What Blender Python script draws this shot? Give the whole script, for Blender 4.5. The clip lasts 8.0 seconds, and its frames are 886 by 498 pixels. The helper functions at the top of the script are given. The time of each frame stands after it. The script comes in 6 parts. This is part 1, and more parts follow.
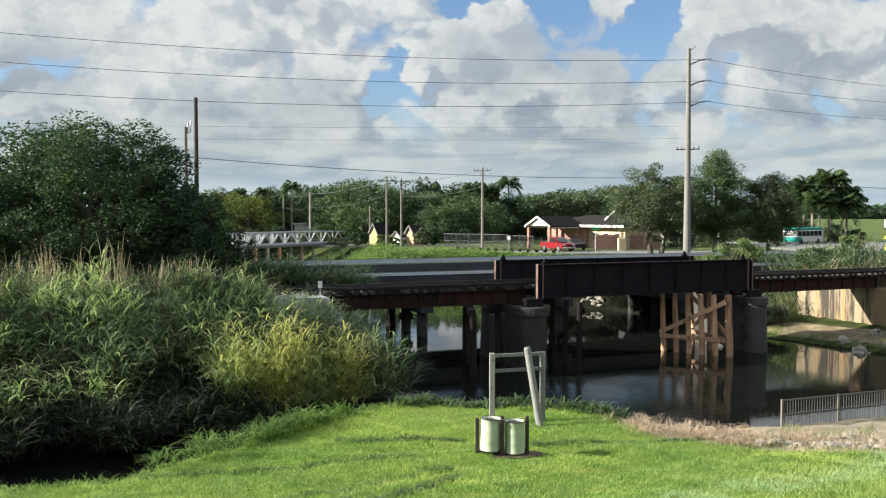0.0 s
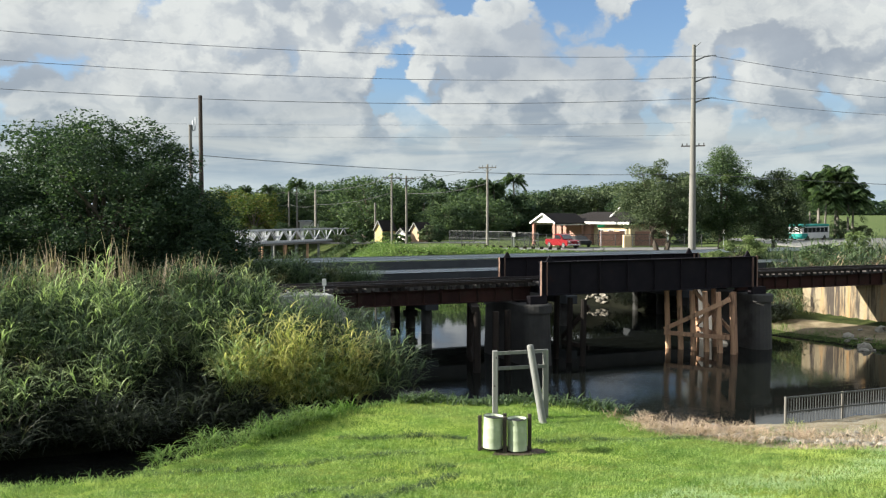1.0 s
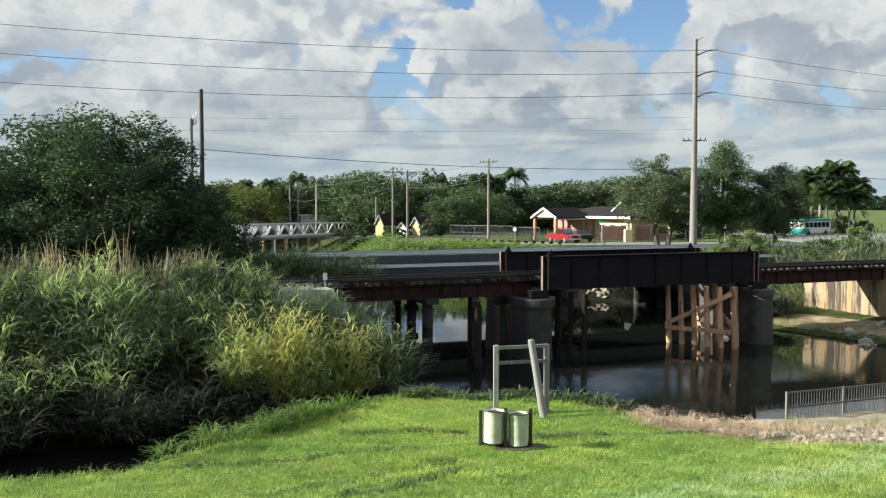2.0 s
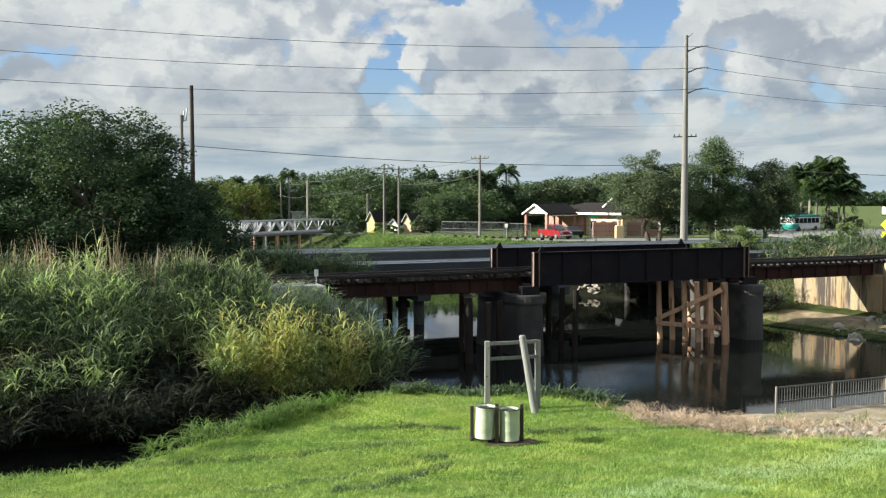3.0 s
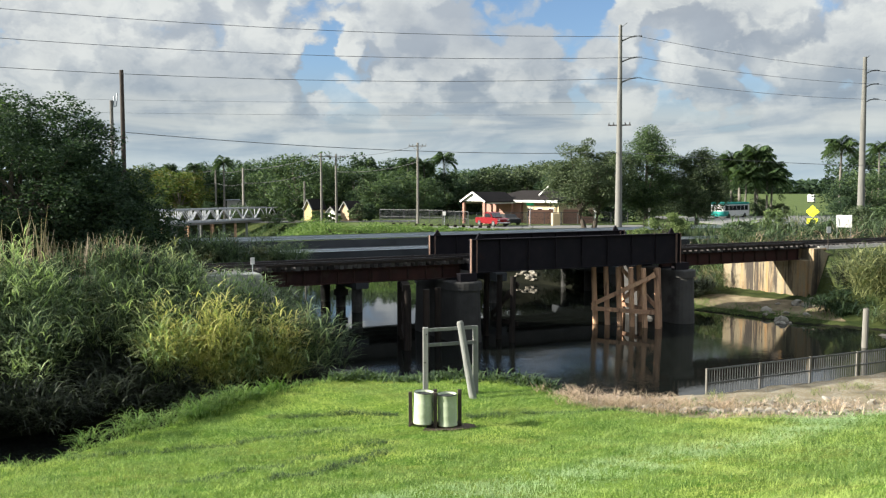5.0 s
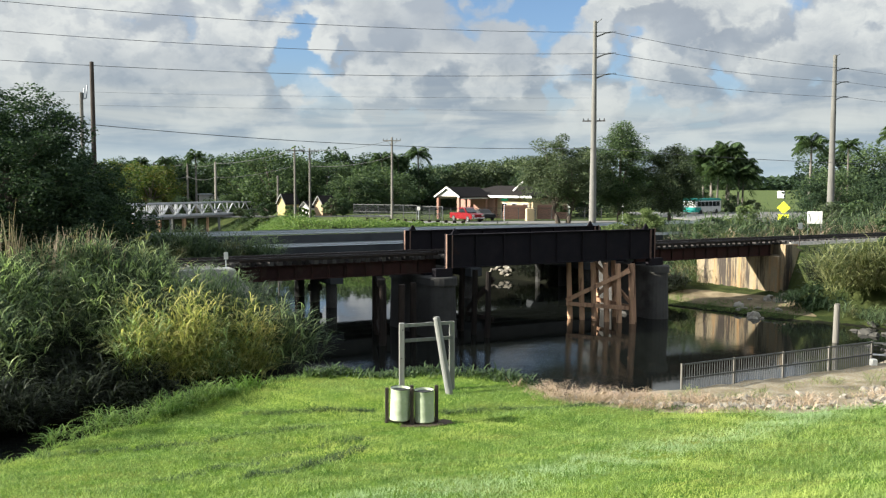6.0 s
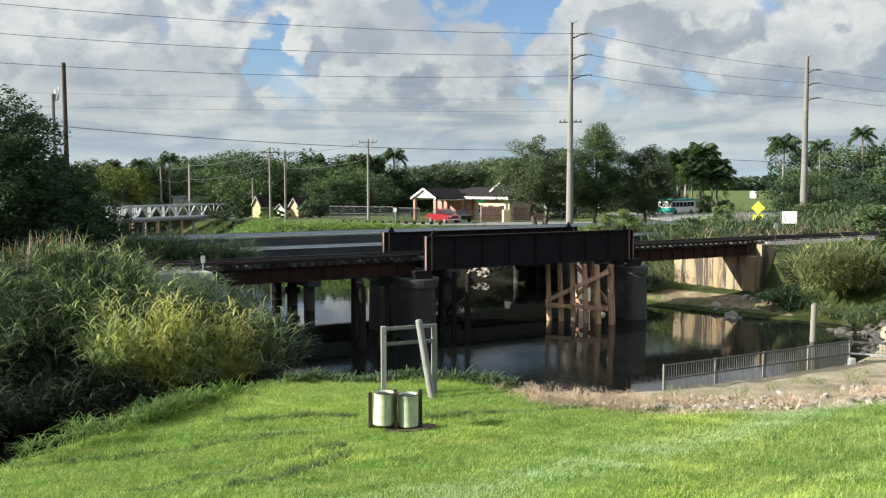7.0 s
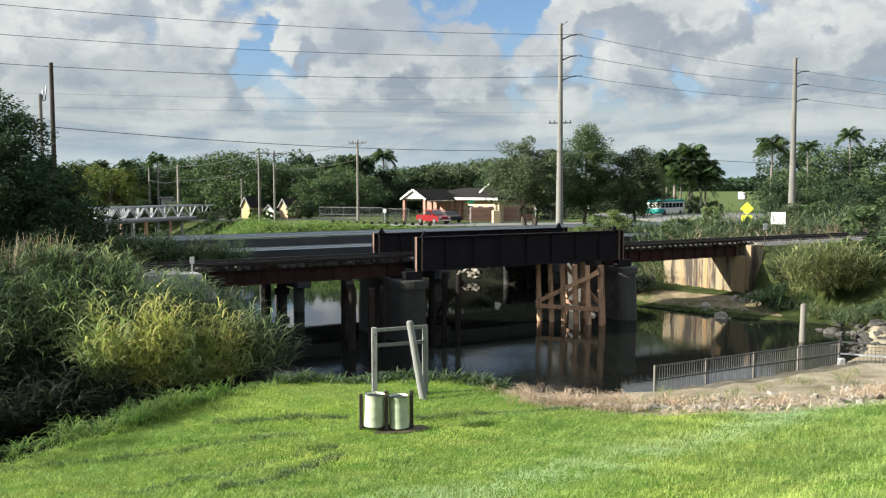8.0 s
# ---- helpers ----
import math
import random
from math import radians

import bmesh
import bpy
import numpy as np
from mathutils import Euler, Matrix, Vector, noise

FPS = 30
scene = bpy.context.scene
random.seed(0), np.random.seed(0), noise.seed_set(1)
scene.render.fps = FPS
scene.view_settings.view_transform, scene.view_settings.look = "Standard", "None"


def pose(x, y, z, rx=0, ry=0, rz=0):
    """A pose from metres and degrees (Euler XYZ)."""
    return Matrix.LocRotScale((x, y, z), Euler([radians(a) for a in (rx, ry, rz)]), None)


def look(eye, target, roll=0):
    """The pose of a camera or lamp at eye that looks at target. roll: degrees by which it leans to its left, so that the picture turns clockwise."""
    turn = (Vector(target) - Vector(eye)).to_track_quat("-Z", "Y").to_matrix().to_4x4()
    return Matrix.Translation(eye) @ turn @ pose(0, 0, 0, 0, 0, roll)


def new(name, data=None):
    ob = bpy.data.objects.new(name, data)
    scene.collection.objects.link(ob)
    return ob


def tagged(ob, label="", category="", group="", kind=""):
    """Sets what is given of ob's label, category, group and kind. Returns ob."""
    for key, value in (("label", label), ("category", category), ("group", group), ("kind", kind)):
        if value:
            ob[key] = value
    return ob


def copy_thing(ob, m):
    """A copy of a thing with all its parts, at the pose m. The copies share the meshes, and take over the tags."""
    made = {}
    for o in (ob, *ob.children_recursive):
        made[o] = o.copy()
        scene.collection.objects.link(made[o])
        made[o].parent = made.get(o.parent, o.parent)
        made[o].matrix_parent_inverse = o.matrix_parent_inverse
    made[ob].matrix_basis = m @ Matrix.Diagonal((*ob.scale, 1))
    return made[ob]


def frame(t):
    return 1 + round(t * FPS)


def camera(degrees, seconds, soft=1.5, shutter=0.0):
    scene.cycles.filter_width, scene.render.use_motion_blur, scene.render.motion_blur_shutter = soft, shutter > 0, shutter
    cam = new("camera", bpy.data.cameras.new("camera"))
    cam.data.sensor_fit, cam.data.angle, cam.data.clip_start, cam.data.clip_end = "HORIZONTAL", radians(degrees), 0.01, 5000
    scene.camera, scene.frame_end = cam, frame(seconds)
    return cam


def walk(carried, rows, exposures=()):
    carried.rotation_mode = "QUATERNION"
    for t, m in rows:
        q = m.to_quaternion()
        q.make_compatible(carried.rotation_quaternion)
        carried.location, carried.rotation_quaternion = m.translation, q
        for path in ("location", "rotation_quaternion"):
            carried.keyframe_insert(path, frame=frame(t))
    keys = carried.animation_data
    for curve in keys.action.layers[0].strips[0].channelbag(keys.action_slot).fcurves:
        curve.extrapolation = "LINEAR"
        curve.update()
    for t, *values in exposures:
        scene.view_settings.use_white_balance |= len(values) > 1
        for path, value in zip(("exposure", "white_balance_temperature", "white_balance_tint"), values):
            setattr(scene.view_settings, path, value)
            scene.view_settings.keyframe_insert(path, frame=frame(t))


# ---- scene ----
cam = camera(53.5, 8.0, soft=1.25)
PATH = [
    (0, (-0.009, 0.013, 8.019), (-0.009, 2.012, 7.94), -0.0),
    (0.5, (0.034, 0.003, 8.043), (0.027, 2.001, 7.961), -0.0),
    (1, (0.084, -0.01, 8.047), (0.071, 1.988, 7.961), -0.1),
    (1.5, (0.081, 0.03, 8.053), (0.064, 2.027, 7.96), -0.0),
    (3, (0.095, 0.015, 8.04), (0.099, 2.012, 7.933), -0.1),
    (3.5, (0.114, -0.015, 8.045), (0.142, 1.982, 7.935), -0.1),
    (4, (0.101, -0.033, 8.054), (0.171, 1.962, 7.942), -0.1),
    (4.5, (0.117, -0.066, 8.022), (0.227, 1.927, 7.899), -0.2),
    (6, (0.027, 0.145, 7.979), (0.231, 2.129, 7.834), 0.1),
    (6.5, (-0.107, 0.227, 7.993), (0.127, 2.208, 7.848), -0.0),
    (7, (-0.161, 0.399, 7.992), (0.099, 2.377, 7.85), -0.1),
    (7.5, (-0.156, 0.487, 7.995), (0.115, 2.464, 7.857), -0.1),
    (8, (-0.198, 0.495, 7.985), (0.086, 2.47, 7.845), -0.1),
]
walk(cam, [(t, look(eye, target, roll)) for t, eye, target, roll in PATH], [(0, 1.73, 5950, 8), (8, 1.73, 5950, 8)])

# ---- light and sky ----
SUN_AZ, SUN_EL = radians(266.5), radians(21.0)      # clockwise from +y, above the horizon
sun_to = Vector((math.sin(SUN_AZ) * math.cos(SUN_EL), math.cos(SUN_AZ) * math.cos(SUN_EL), math.sin(SUN_EL)))
sun_data = bpy.data.lights.new("sun", "SUN")
sun_data.energy, sun_data.angle, sun_data.color = 5.0, radians(0.6), (1.0, 0.90, 0.73)
sun_lamp = new("sun", sun_data)
sun_lamp.matrix_world = look((0, 0, 60), Vector((0, 0, 60)) - sun_to)


class Nodes:
    """A short way to write node trees."""

    def __init__(self, tree):
        self.tree = tree
        tree.nodes.clear()

    def n(self, kind, **kw):
        node = self.tree.nodes.new(kind)
        for k, v in kw.items():
            setattr(node, k, v)
        return node

    def to(self, value, socket):
        if isinstance(value, bpy.types.NodeSocket):
            self.tree.links.new(value, socket)
        else:
            socket.default_value = value

    def math(self, op, a, b=0.0, c=0.0, clamp=False):
        node = self.n("ShaderNodeMath", operation=op, use_clamp=clamp)
        for v, s in zip((a, b, c), node.inputs):
            self.to(v, s)
        return node.outputs[0]

    def vec(self, op, a, b=(0, 0, 0)):
        node = self.n("ShaderNodeVectorMath", operation=op)
        self.to(a, node.inputs[0])
        self.to(b, node.inputs[1])
        return node.outputs["Value"] if op in ("LENGTH", "DISTANCE", "DOT_PRODUCT") else node.outputs[0]

    def noise(self, where, scale, detail=4.0, rough=0.55, distort=0.0, lac=2.0):
        node = self.n("ShaderNodeTexNoise")
        for v, s in ((where, "Vector"), (scale, "Scale"), (detail, "Detail"), (rough, "Roughness"), (distort, "Distortion"), (lac, "Lacunarity")):
            if v is not None:
                self.to(v, node.inputs[s])
        return node.outputs["Fac"]

    def step(self, v, lo, hi, out_lo=0.0, out_hi=1.0, smooth=True):
        node = self.n("ShaderNodeMapRange", interpolation_type="SMOOTHSTEP" if smooth else "LINEAR")
        for x, s in zip((v, lo, hi, out_lo, out_hi), node.inputs):
            self.to(x, s)
        return node.outputs[0]

    def mix(self, f, a, b, blend="MIX"):
        node = self.n("ShaderNodeMix", data_type="RGBA", blend_type=blend)
        self.to(f, node.inputs[0])
        for v, s in ((a, node.inputs[6]), (b, node.inputs[7])):
            self.to((*v, 1.0) if isinstance(v, tuple) and len(v) == 3 else v, s)
        return node.outputs[2]


def build_world():
    world = bpy.data.worlds.new("world")
    scene.world = world
    world.use_nodes = True
    t = Nodes(world.node_tree)
    way = t.vec("NORMALIZE", t.n("ShaderNodeTexCoord").outputs["Generated"])
    sep = t.n("ShaderNodeSeparateXYZ")
    t.to(way, sep.inputs[0])
    az = t.math("ARCTAN2", sep.outputs[0], sep.outputs[1])
    el = t.math("ARCSINE", sep.outputs[2])
    sky = t.n("ShaderNodeTexSky", sky_type="NISHITA", sun_disc=False, sun_elevation=SUN_EL, sun_rotation=SUN_AZ, altitude=0.0,
              air_density=1.0, dust_density=0.6, ozone_density=2.0)
    blue = t.vec("MULTIPLY", sky.outputs[0], (0.042, 0.042, 0.045))

    def at(dx, dy):
        both = t.n("ShaderNodeCombineXYZ")
        t.to(t.math("ADD", az, dx), both.inputs[0])
        t.to(t.math("ADD", t.math("MULTIPLY", el, 1.25), dy), both.inputs[1])
        swirl = t.n("ShaderNodeTexNoise")
        t.to(both.outputs[0], swirl.inputs["Vector"])
        t.to(10.0, swirl.inputs["Scale"])
        t.to(6.0, swirl.inputs["Detail"])
        t.to(0.6, swirl.inputs["Roughness"])
        push = t.vec("MULTIPLY", t.vec("SUBTRACT", swirl.outputs["Color"], (0.5, 0.5, 0.5)), (0.11, 0.11, 0.0))
        return t.vec("ADD", both.outputs[0], push)

    # openings of blue (negative) and tall heads (positive): azimuth, elevation, size in degrees, weight
    spots = [(-19.5, 14.4, 3.2, -0.30), (-4.6, 7.0, 1.3, -0.26), (-3.7, 8.4, 1.5, -0.27), (-3.0, 9.6, 1.0, -0.18), (1.2, 14.6, 3.0, -0.34), (7.6, 14.6, 2.2, -0.34), (13.4, 12.4, 1.8, -0.30),
             (31.5, 13.0, 2.2, -0.34), (3.6, 13.4, 1.5, 0.22), (11.0, 13.0, 1.7, 0.24), (18.6, 11.4, 2.6, 0.25), (24.5, 10.5, 2.8, 0.2),
             (-9.0, 11.0, 5.5, 0.16), (-20.0, 7.0, 6.0, 0.16), (8.0, 7.5, 5.0, 0.18), (-2.4, 9.2, 1.3, 0.2), (28.0, 9.0, 3.0, 0.12)]

    def density(dx, dy, detail):
        p = at(dx, dy)
        big = t.noise(p, 6.0, 2.0, 0.5, 0.0)
        fine = t.noise(p, 19.0, detail, 0.55, 0.0)
        cells = t.n("ShaderNodeTexVoronoi", feature="SMOOTH_F1")
        t.to(p, cells.inputs["Vector"])
        t.to(17.0, cells.inputs["Scale"])
        t.to(0.5, cells.inputs["Smoothness"])
        puff = t.math("SUBTRACT", 0.6, cells.outputs["Distance"])
        lobes = t.n("ShaderNodeTexVoronoi", feature="SMOOTH_F1")
        t.to(p, lobes.inputs["Vector"])
        t.to(44.0, lobes.inputs["Scale"])
        t.to(0.3, lobes.inputs["Smoothness"])
        d = t.math("ADD", t.math("MULTIPLY", big, 0.85), t.math("MULTIPLY", fine, 0.26))
        d = t.math("ADD", d, t.math("MULTIPLY", puff, 0.20))
        d = t.math("ADD", d, t.math("MULTIPLY", t.math("SUBTRACT", 0.5, lobes.outputs["Distance"]), 0.09))
        for a, e, size, weight in spots:
            r = t.vec("DISTANCE", p, (radians(a), radians(e) * 1.25, 0.0))
            d = t.math("ADD", d, t.step(r, 0.0, radians(size) * 1.35, weight, 0.0))
        return d

    here = density(0.0, 0.0, 8.0)
    toward = density(-0.020, 0.032, 4.0)
    cover = t.step(here, 0.45, 0.54)
    relief = t.math("SUBTRACT", here, toward)
    lit = t.step(t.math("ADD", relief, t.math("MULTIPLY", t.noise(at(3.0, 1.0), 4.0, 3.0), 0.10)), -0.03, 0.11)
    for a, e, size in ((3.4, 13.9, 1.9), (10.6, 13.6, 2.0), (15.6, 12.6, 1.6), (18.4, 12.4, 2.4), (19.0, 8.6, 1.5), (24.2, 12.0, 2.6), (25.6, 7.6, 2.2), (-2.6, 9.4, 1.2), (-8.2, 10.4, 2.2),
                       (-16.0, 12.5, 3.4), (-22.0, 11.0, 4.6), (-26.0, 12.5, 3.0), (-13.0, 7.6, 1.6), (9.5, 8.8, 1.3), (31.0, 8.0, 2.0), (-18.0, 9.0, 3.0)):
        r = t.vec("DISTANCE", at(0.0, 0.0), (radians(a), radians(e) * 1.25, 0.0))
        lit = t.math("ADD", lit, t.step(r, 0.0, radians(size) * 1.4, 0.75, 0.0), clamp=True)
    lit = t.math("MULTIPLY", lit, t.step(t.noise(at(7.0, 2.0), 34.0, 5.0, 0.6), 0.25, 0.62, 0.45, 1.0))
    # broad grey undersides: azimuth, elevation, size in degrees
    for a, e, size, weight in ((7.5, 11.4, 4.2, 0.8), (2.5, 9.8, 3.4, 0.6), (12.0, 9.4, 3.6, 0.6), (-25.0, 8.6, 3.2, 0.7), (-8.5, 7.2, 3.0, 0.5), (29.0, 6.8, 3.6, 0.6), (-14.5, 5.6, 4.0, 0.5), (21.5, 7.0, 2.2, 0.5)):
        r = t.vec("DISTANCE", at(0.0, 0.0), (radians(a), radians(e) * 1.25, 0.0))
        lit = t.math("MULTIPLY", lit, t.step(r, radians(size) * 0.35, radians(size) * 1.3, 1.0 - weight, 1.0))
    # extra white added above the view, for the water to mirror
    lit = t.math("ADD", lit, t.step(el, radians(13.5), radians(17.5), 0.0, 0.7), clamp=True)
    thick = t.step(here, 0.5, 0.85)
    bright = t.mix(thick, (1.14, 1.13, 1.06), (1.0, 1.0, 0.95))
    body = t.mix(t.step(el, radians(4.0), radians(11.5)), (0.42, 0.49, 0.57), (0.66, 0.70, 0.75))
    body = t.mix(t.math("MULTIPLY", thick, 0.6), body, t.vec("MULTIPLY", body, (0.72, 0.74, 0.78)))
    cloud = t.mix(lit, body, bright)
    # flat grey layers and pale bands low over the land
    both = t.n("ShaderNodeCombineXYZ")
    t.to(t.math("MULTIPLY", az, 1.0), both.inputs[0])
    t.to(t.math("MULTIPLY", el, 6.5), both.inputs[1])
    bands = t.noise(both.outputs[0], 5.5, 6.0, 0.55, 0.6)
    layer = t.mix(t.step(bands, 0.34, 0.62), (0.50, 0.585, 0.66), (0.93, 0.95, 0.89))
    low = t.step(el, radians(3.0), radians(8.5), 1.0, 0.0)
    cloud = t.mix(t.math("MULTIPLY", low, 0.85), cloud, layer)
    cover = t.math("MAXIMUM", cover, t.math("MULTIPLY", low, t.step(bands, 0.30, 0.48, 0.55, 1.0)))
    # bluer cloud overhead, brightened out of view to lift shadows and the water's reflection
    cloud = t.mix(t.step(el, radians(12.5), radians(19.0)), cloud, t.vec("MULTIPLY", cloud, (1.48, 1.54, 1.68)))
    cloud = t.vec("MULTIPLY", cloud, (0.219, 0.215, 0.208))
    haze = t.step(el, radians(-1.0), radians(4.6), 0.8, 0.0)
    colour = t.mix(cover, blue, cloud)
    colour = t.mix(haze, colour, (0.158, 0.19, 0.20))
    back = t.n("ShaderNodeBackground")
    t.to(colour, back.inputs[0])
    t.to(1.0, back.inputs[1])
    t.to(back.outputs[0], t.n("ShaderNodeOutputWorld").inputs[0])


build_world()


# ---- materials ----
def surface(name, c1, c2, scale=3.0, rough=0.7, metal=0.0, bump=0.2, fine=30.0, c3=None, c3_cut=(0.55, 0.7), c3_scale=1.0,
            stretch=(1, 1, 1), vary=0.15, distance=0.02, island=False, through_light=0.0, spec=0.4):
    """Two colours mixed by coarse and fine noise, a third in patches, with relief."""
    m = bpy.data.materials.new(name)
    m.use_nodes = True
    t = Nodes(m.node_tree)
    where = t.vec("MULTIPLY", t.n("ShaderNodeTexCoord").outputs["Object"], stretch)
    info = t.n("ShaderNodeObjectInfo").outputs["Random"]
    if island:
        info = t.n("ShaderNodeNewGeometry").outputs["Random Per Island"]
    where = t.vec("ADD", where, t.vec("MULTIPLY", (7.0, 13.0, 5.0), (1, 1, 1)))
    coarse = t.noise(where, scale, 5.0, 0.6)
    small = t.noise(where, fine, 4.0, 0.6)
    f = t.math("ADD", t.math("MULTIPLY", coarse, 0.65), t.math("MULTIPLY", small, 0.35))
    f = t.step(t.math("ADD", f, t.math("MULTIPLY", t.math("SUBTRACT", info, 0.5), vary * 2)), 0.3, 0.7)
    col = t.mix(f, c1, c2)
    if c3:
        col = t.mix(t.step(t.noise(where, c3_scale, 6.0, 0.65), *c3_cut), col, c3)
    b = t.n("ShaderNodeBsdfPrincipled")
    t.to(col, b.inputs["Base Color"])
    t.to(t.step(small, 0.2, 0.8, max(0.02, rough - 0.12), min(1.0, rough + 0.12)), b.inputs["Roughness"])
    t.to(metal, b.inputs["Metallic"])
    t.to(spec, b.inputs["Specular IOR Level"])
    if bump:
        bp = t.n("ShaderNodeBump")
        t.to(bump, bp.inputs["Strength"])
        t.to(distance, bp.inputs["Distance"])
        t.to(t.math("ADD", small, coarse), bp.inputs["Height"])
        t.to(bp.outputs[0], b.inputs["Normal"])
    out = b.outputs[0]
    if through_light:
        tr = t.n("ShaderNodeBsdfTranslucent")
        t.to(t.vec("MULTIPLY", col, (1.1, 1.25, 0.75)), tr.inputs[0])
        ms = t.n("ShaderNodeMixShader")
        t.to(through_light, ms.inputs[0])
        t.to(out, ms.inputs[1])
        t.to(tr.outputs[0], ms.inputs[2])
        out = ms.outputs[0]
    t.to(out, t.n("ShaderNodeOutputMaterial").inputs[0])
    return m


def leafy(name, dark, light, tip=None, share=0.3, vary=0.25, cut=(0.56, 0.72), patch=0.4):
    return surface(name, dark, light, scale=0.5, fine=3.0, rough=0.6, bump=0.0, island=True, vary=vary, c3=tip, c3_cut=cut,
                   c3_scale=patch, through_light=share, spec=0.12)


def water_material():
    m = bpy.data.materials.new("river_water")
    m.use_nodes = True
    t = Nodes(m.node_tree)
    where = t.n("ShaderNodeTexCoord").outputs["Object"]
    b = t.n("ShaderNodeBsdfPrincipled")
    t.to((0.006, 0.007, 0.006, 1), b.inputs["Base Color"])
    t.to(0.03, b.inputs["Roughness"])
    t.to(1.33, b.inputs["IOR"])
    ripple = t.noise(t.vec("MULTIPLY", where, (1.0, 2.0, 1.0)), 1.9, 5.0, 0.62, 0.4)
    swell = t.noise(where, 0.35, 2.0)
    wind = t.step(t.noise(t.vec("MULTIPLY", where, (0.6, 1.0, 1.0)), 0.10, 3.0), 0.40, 0.58, 0.35, 1.0)
    # calm water in the shelter of the bridges
    across = t.vec("DOT_PRODUCT", t.vec("SUBTRACT", where, (10.4, 50.6, 0.0)), (-0.383, 0.924, 0.0))
    wind = t.math("MULTIPLY", wind, t.step(across, -9.0, -4.5, 1.0, 0.02))
    # and towards the east bank
    wind = t.math("MULTIPLY", wind, t.step(t.vec("DOT_PRODUCT", where, (1.0, 0.0, 0.0)), 9.0, 12.5, 1.0, 0.10))
    bp = t.n("ShaderNodeBump")
    t.to(0.6, bp.inputs["Strength"])
    t.to(0.05, bp.inputs["Distance"])
    t.to(t.math("ADD", t.math("MULTIPLY", ripple, wind), t.math("MULTIPLY", swell, 0.12)), bp.inputs["Height"])
    t.to(bp.outputs[0], b.inputs["Normal"])
    t.to(b.outputs[0], t.n("ShaderNodeOutputMaterial").inputs[0])
    return m


def ground_material():
    """Mown grass, dry stony strip, bare muddy ground with painted shade, far fields: zones by plan attributes."""
    m = bpy.data.materials.new("ground_cover")
    m.use_nodes = True
    t = Nodes(m.node_tree)
    where = t.n("ShaderNodeTexCoord").outputs["Object"]
    big, mid, small = t.noise(where, 0.16, 4.0), t.noise(where, 1.1, 5.0), t.noise(where, 14.0, 5.0, 0.65)
    rows = t.noise(t.vec("MULTIPLY", where, (0.35, 1.7, 1.0)), 1.2, 3.0)
    grass = t.mix(t.step(mid, 0.3, 0.7), (0.075, 0.15, 0.020), (0.17, 0.24, 0.035))
    grass = t.mix(t.step(t.math("ADD", t.math("MULTIPLY", rows, 0.6), t.math("MULTIPLY", big, 0.5)), 0.5, 0.72), grass, (0.20, 0.22, 0.05))
    grass = t.mix(t.step(small, 0.62, 0.42, 0.0, 0.75), grass, (0.045, 0.085, 0.012))
    dry = t.mix(t.step(mid, 0.35, 0.65), (0.19, 0.165, 0.12), (0.30, 0.275, 0.22))
    dry = t.mix(t.step(small, 0.35, 0.6), (0.19, 0.15, 0.09), dry)
    mud_and_shade = t.mix(t.step(small, 0.35, 0.65), (0.006, 0.007, 0.005), (0.016, 0.016, 0.010))
    sand = t.mix(t.step(mid, 0.35, 0.7), (0.15, 0.12, 0.075), (0.27, 0.22, 0.145))

    def zone(name, soft=0.35):
        a = t.n("ShaderNodeAttribute", attribute_name=name).outputs["Fac"]
        return t.step(t.math("ADD", a, t.math("MULTIPLY", t.math("SUBTRACT", t.noise(where, 0.9, 5.0, 0.65), 0.5), soft * 2)), 0.4, 0.6)

    col = t.mix(zone("rough"), grass, t.mix(t.step(mid, 0.3, 0.7), (0.020, 0.030, 0.010), (0.055, 0.065, 0.022)))
    col = t.mix(zone("field", 0.1), col, t.mix(t.step(mid, 0.3, 0.7), (0.06, 0.085, 0.03), (0.10, 0.125, 0.042)))
    col = t.mix(zone("dry"), col, dry)
    col = t.mix(zone("sand"), col, sand)
    col = t.mix(zone("mud_and_shade", 0.2), col, mud_and_shade)
    b = t.n("ShaderNodeBsdfPrincipled")
    t.to(col, b.inputs["Base Color"])
    t.to(0.9, b.inputs["Roughness"])
    t.to(0.04, b.inputs["Specular IOR Level"])
    bp = t.n("ShaderNodeBump")
    t.to(0.6, bp.inputs["Strength"])
    t.to(0.06, bp.inputs["Distance"])
    t.to(t.math("ADD", small, mid), bp.inputs["Height"])
    t.to(bp.outputs[0], b.inputs["Normal"])
    t.to(b.outputs[0], t.n("ShaderNodeOutputMaterial").inputs[0])
    return m


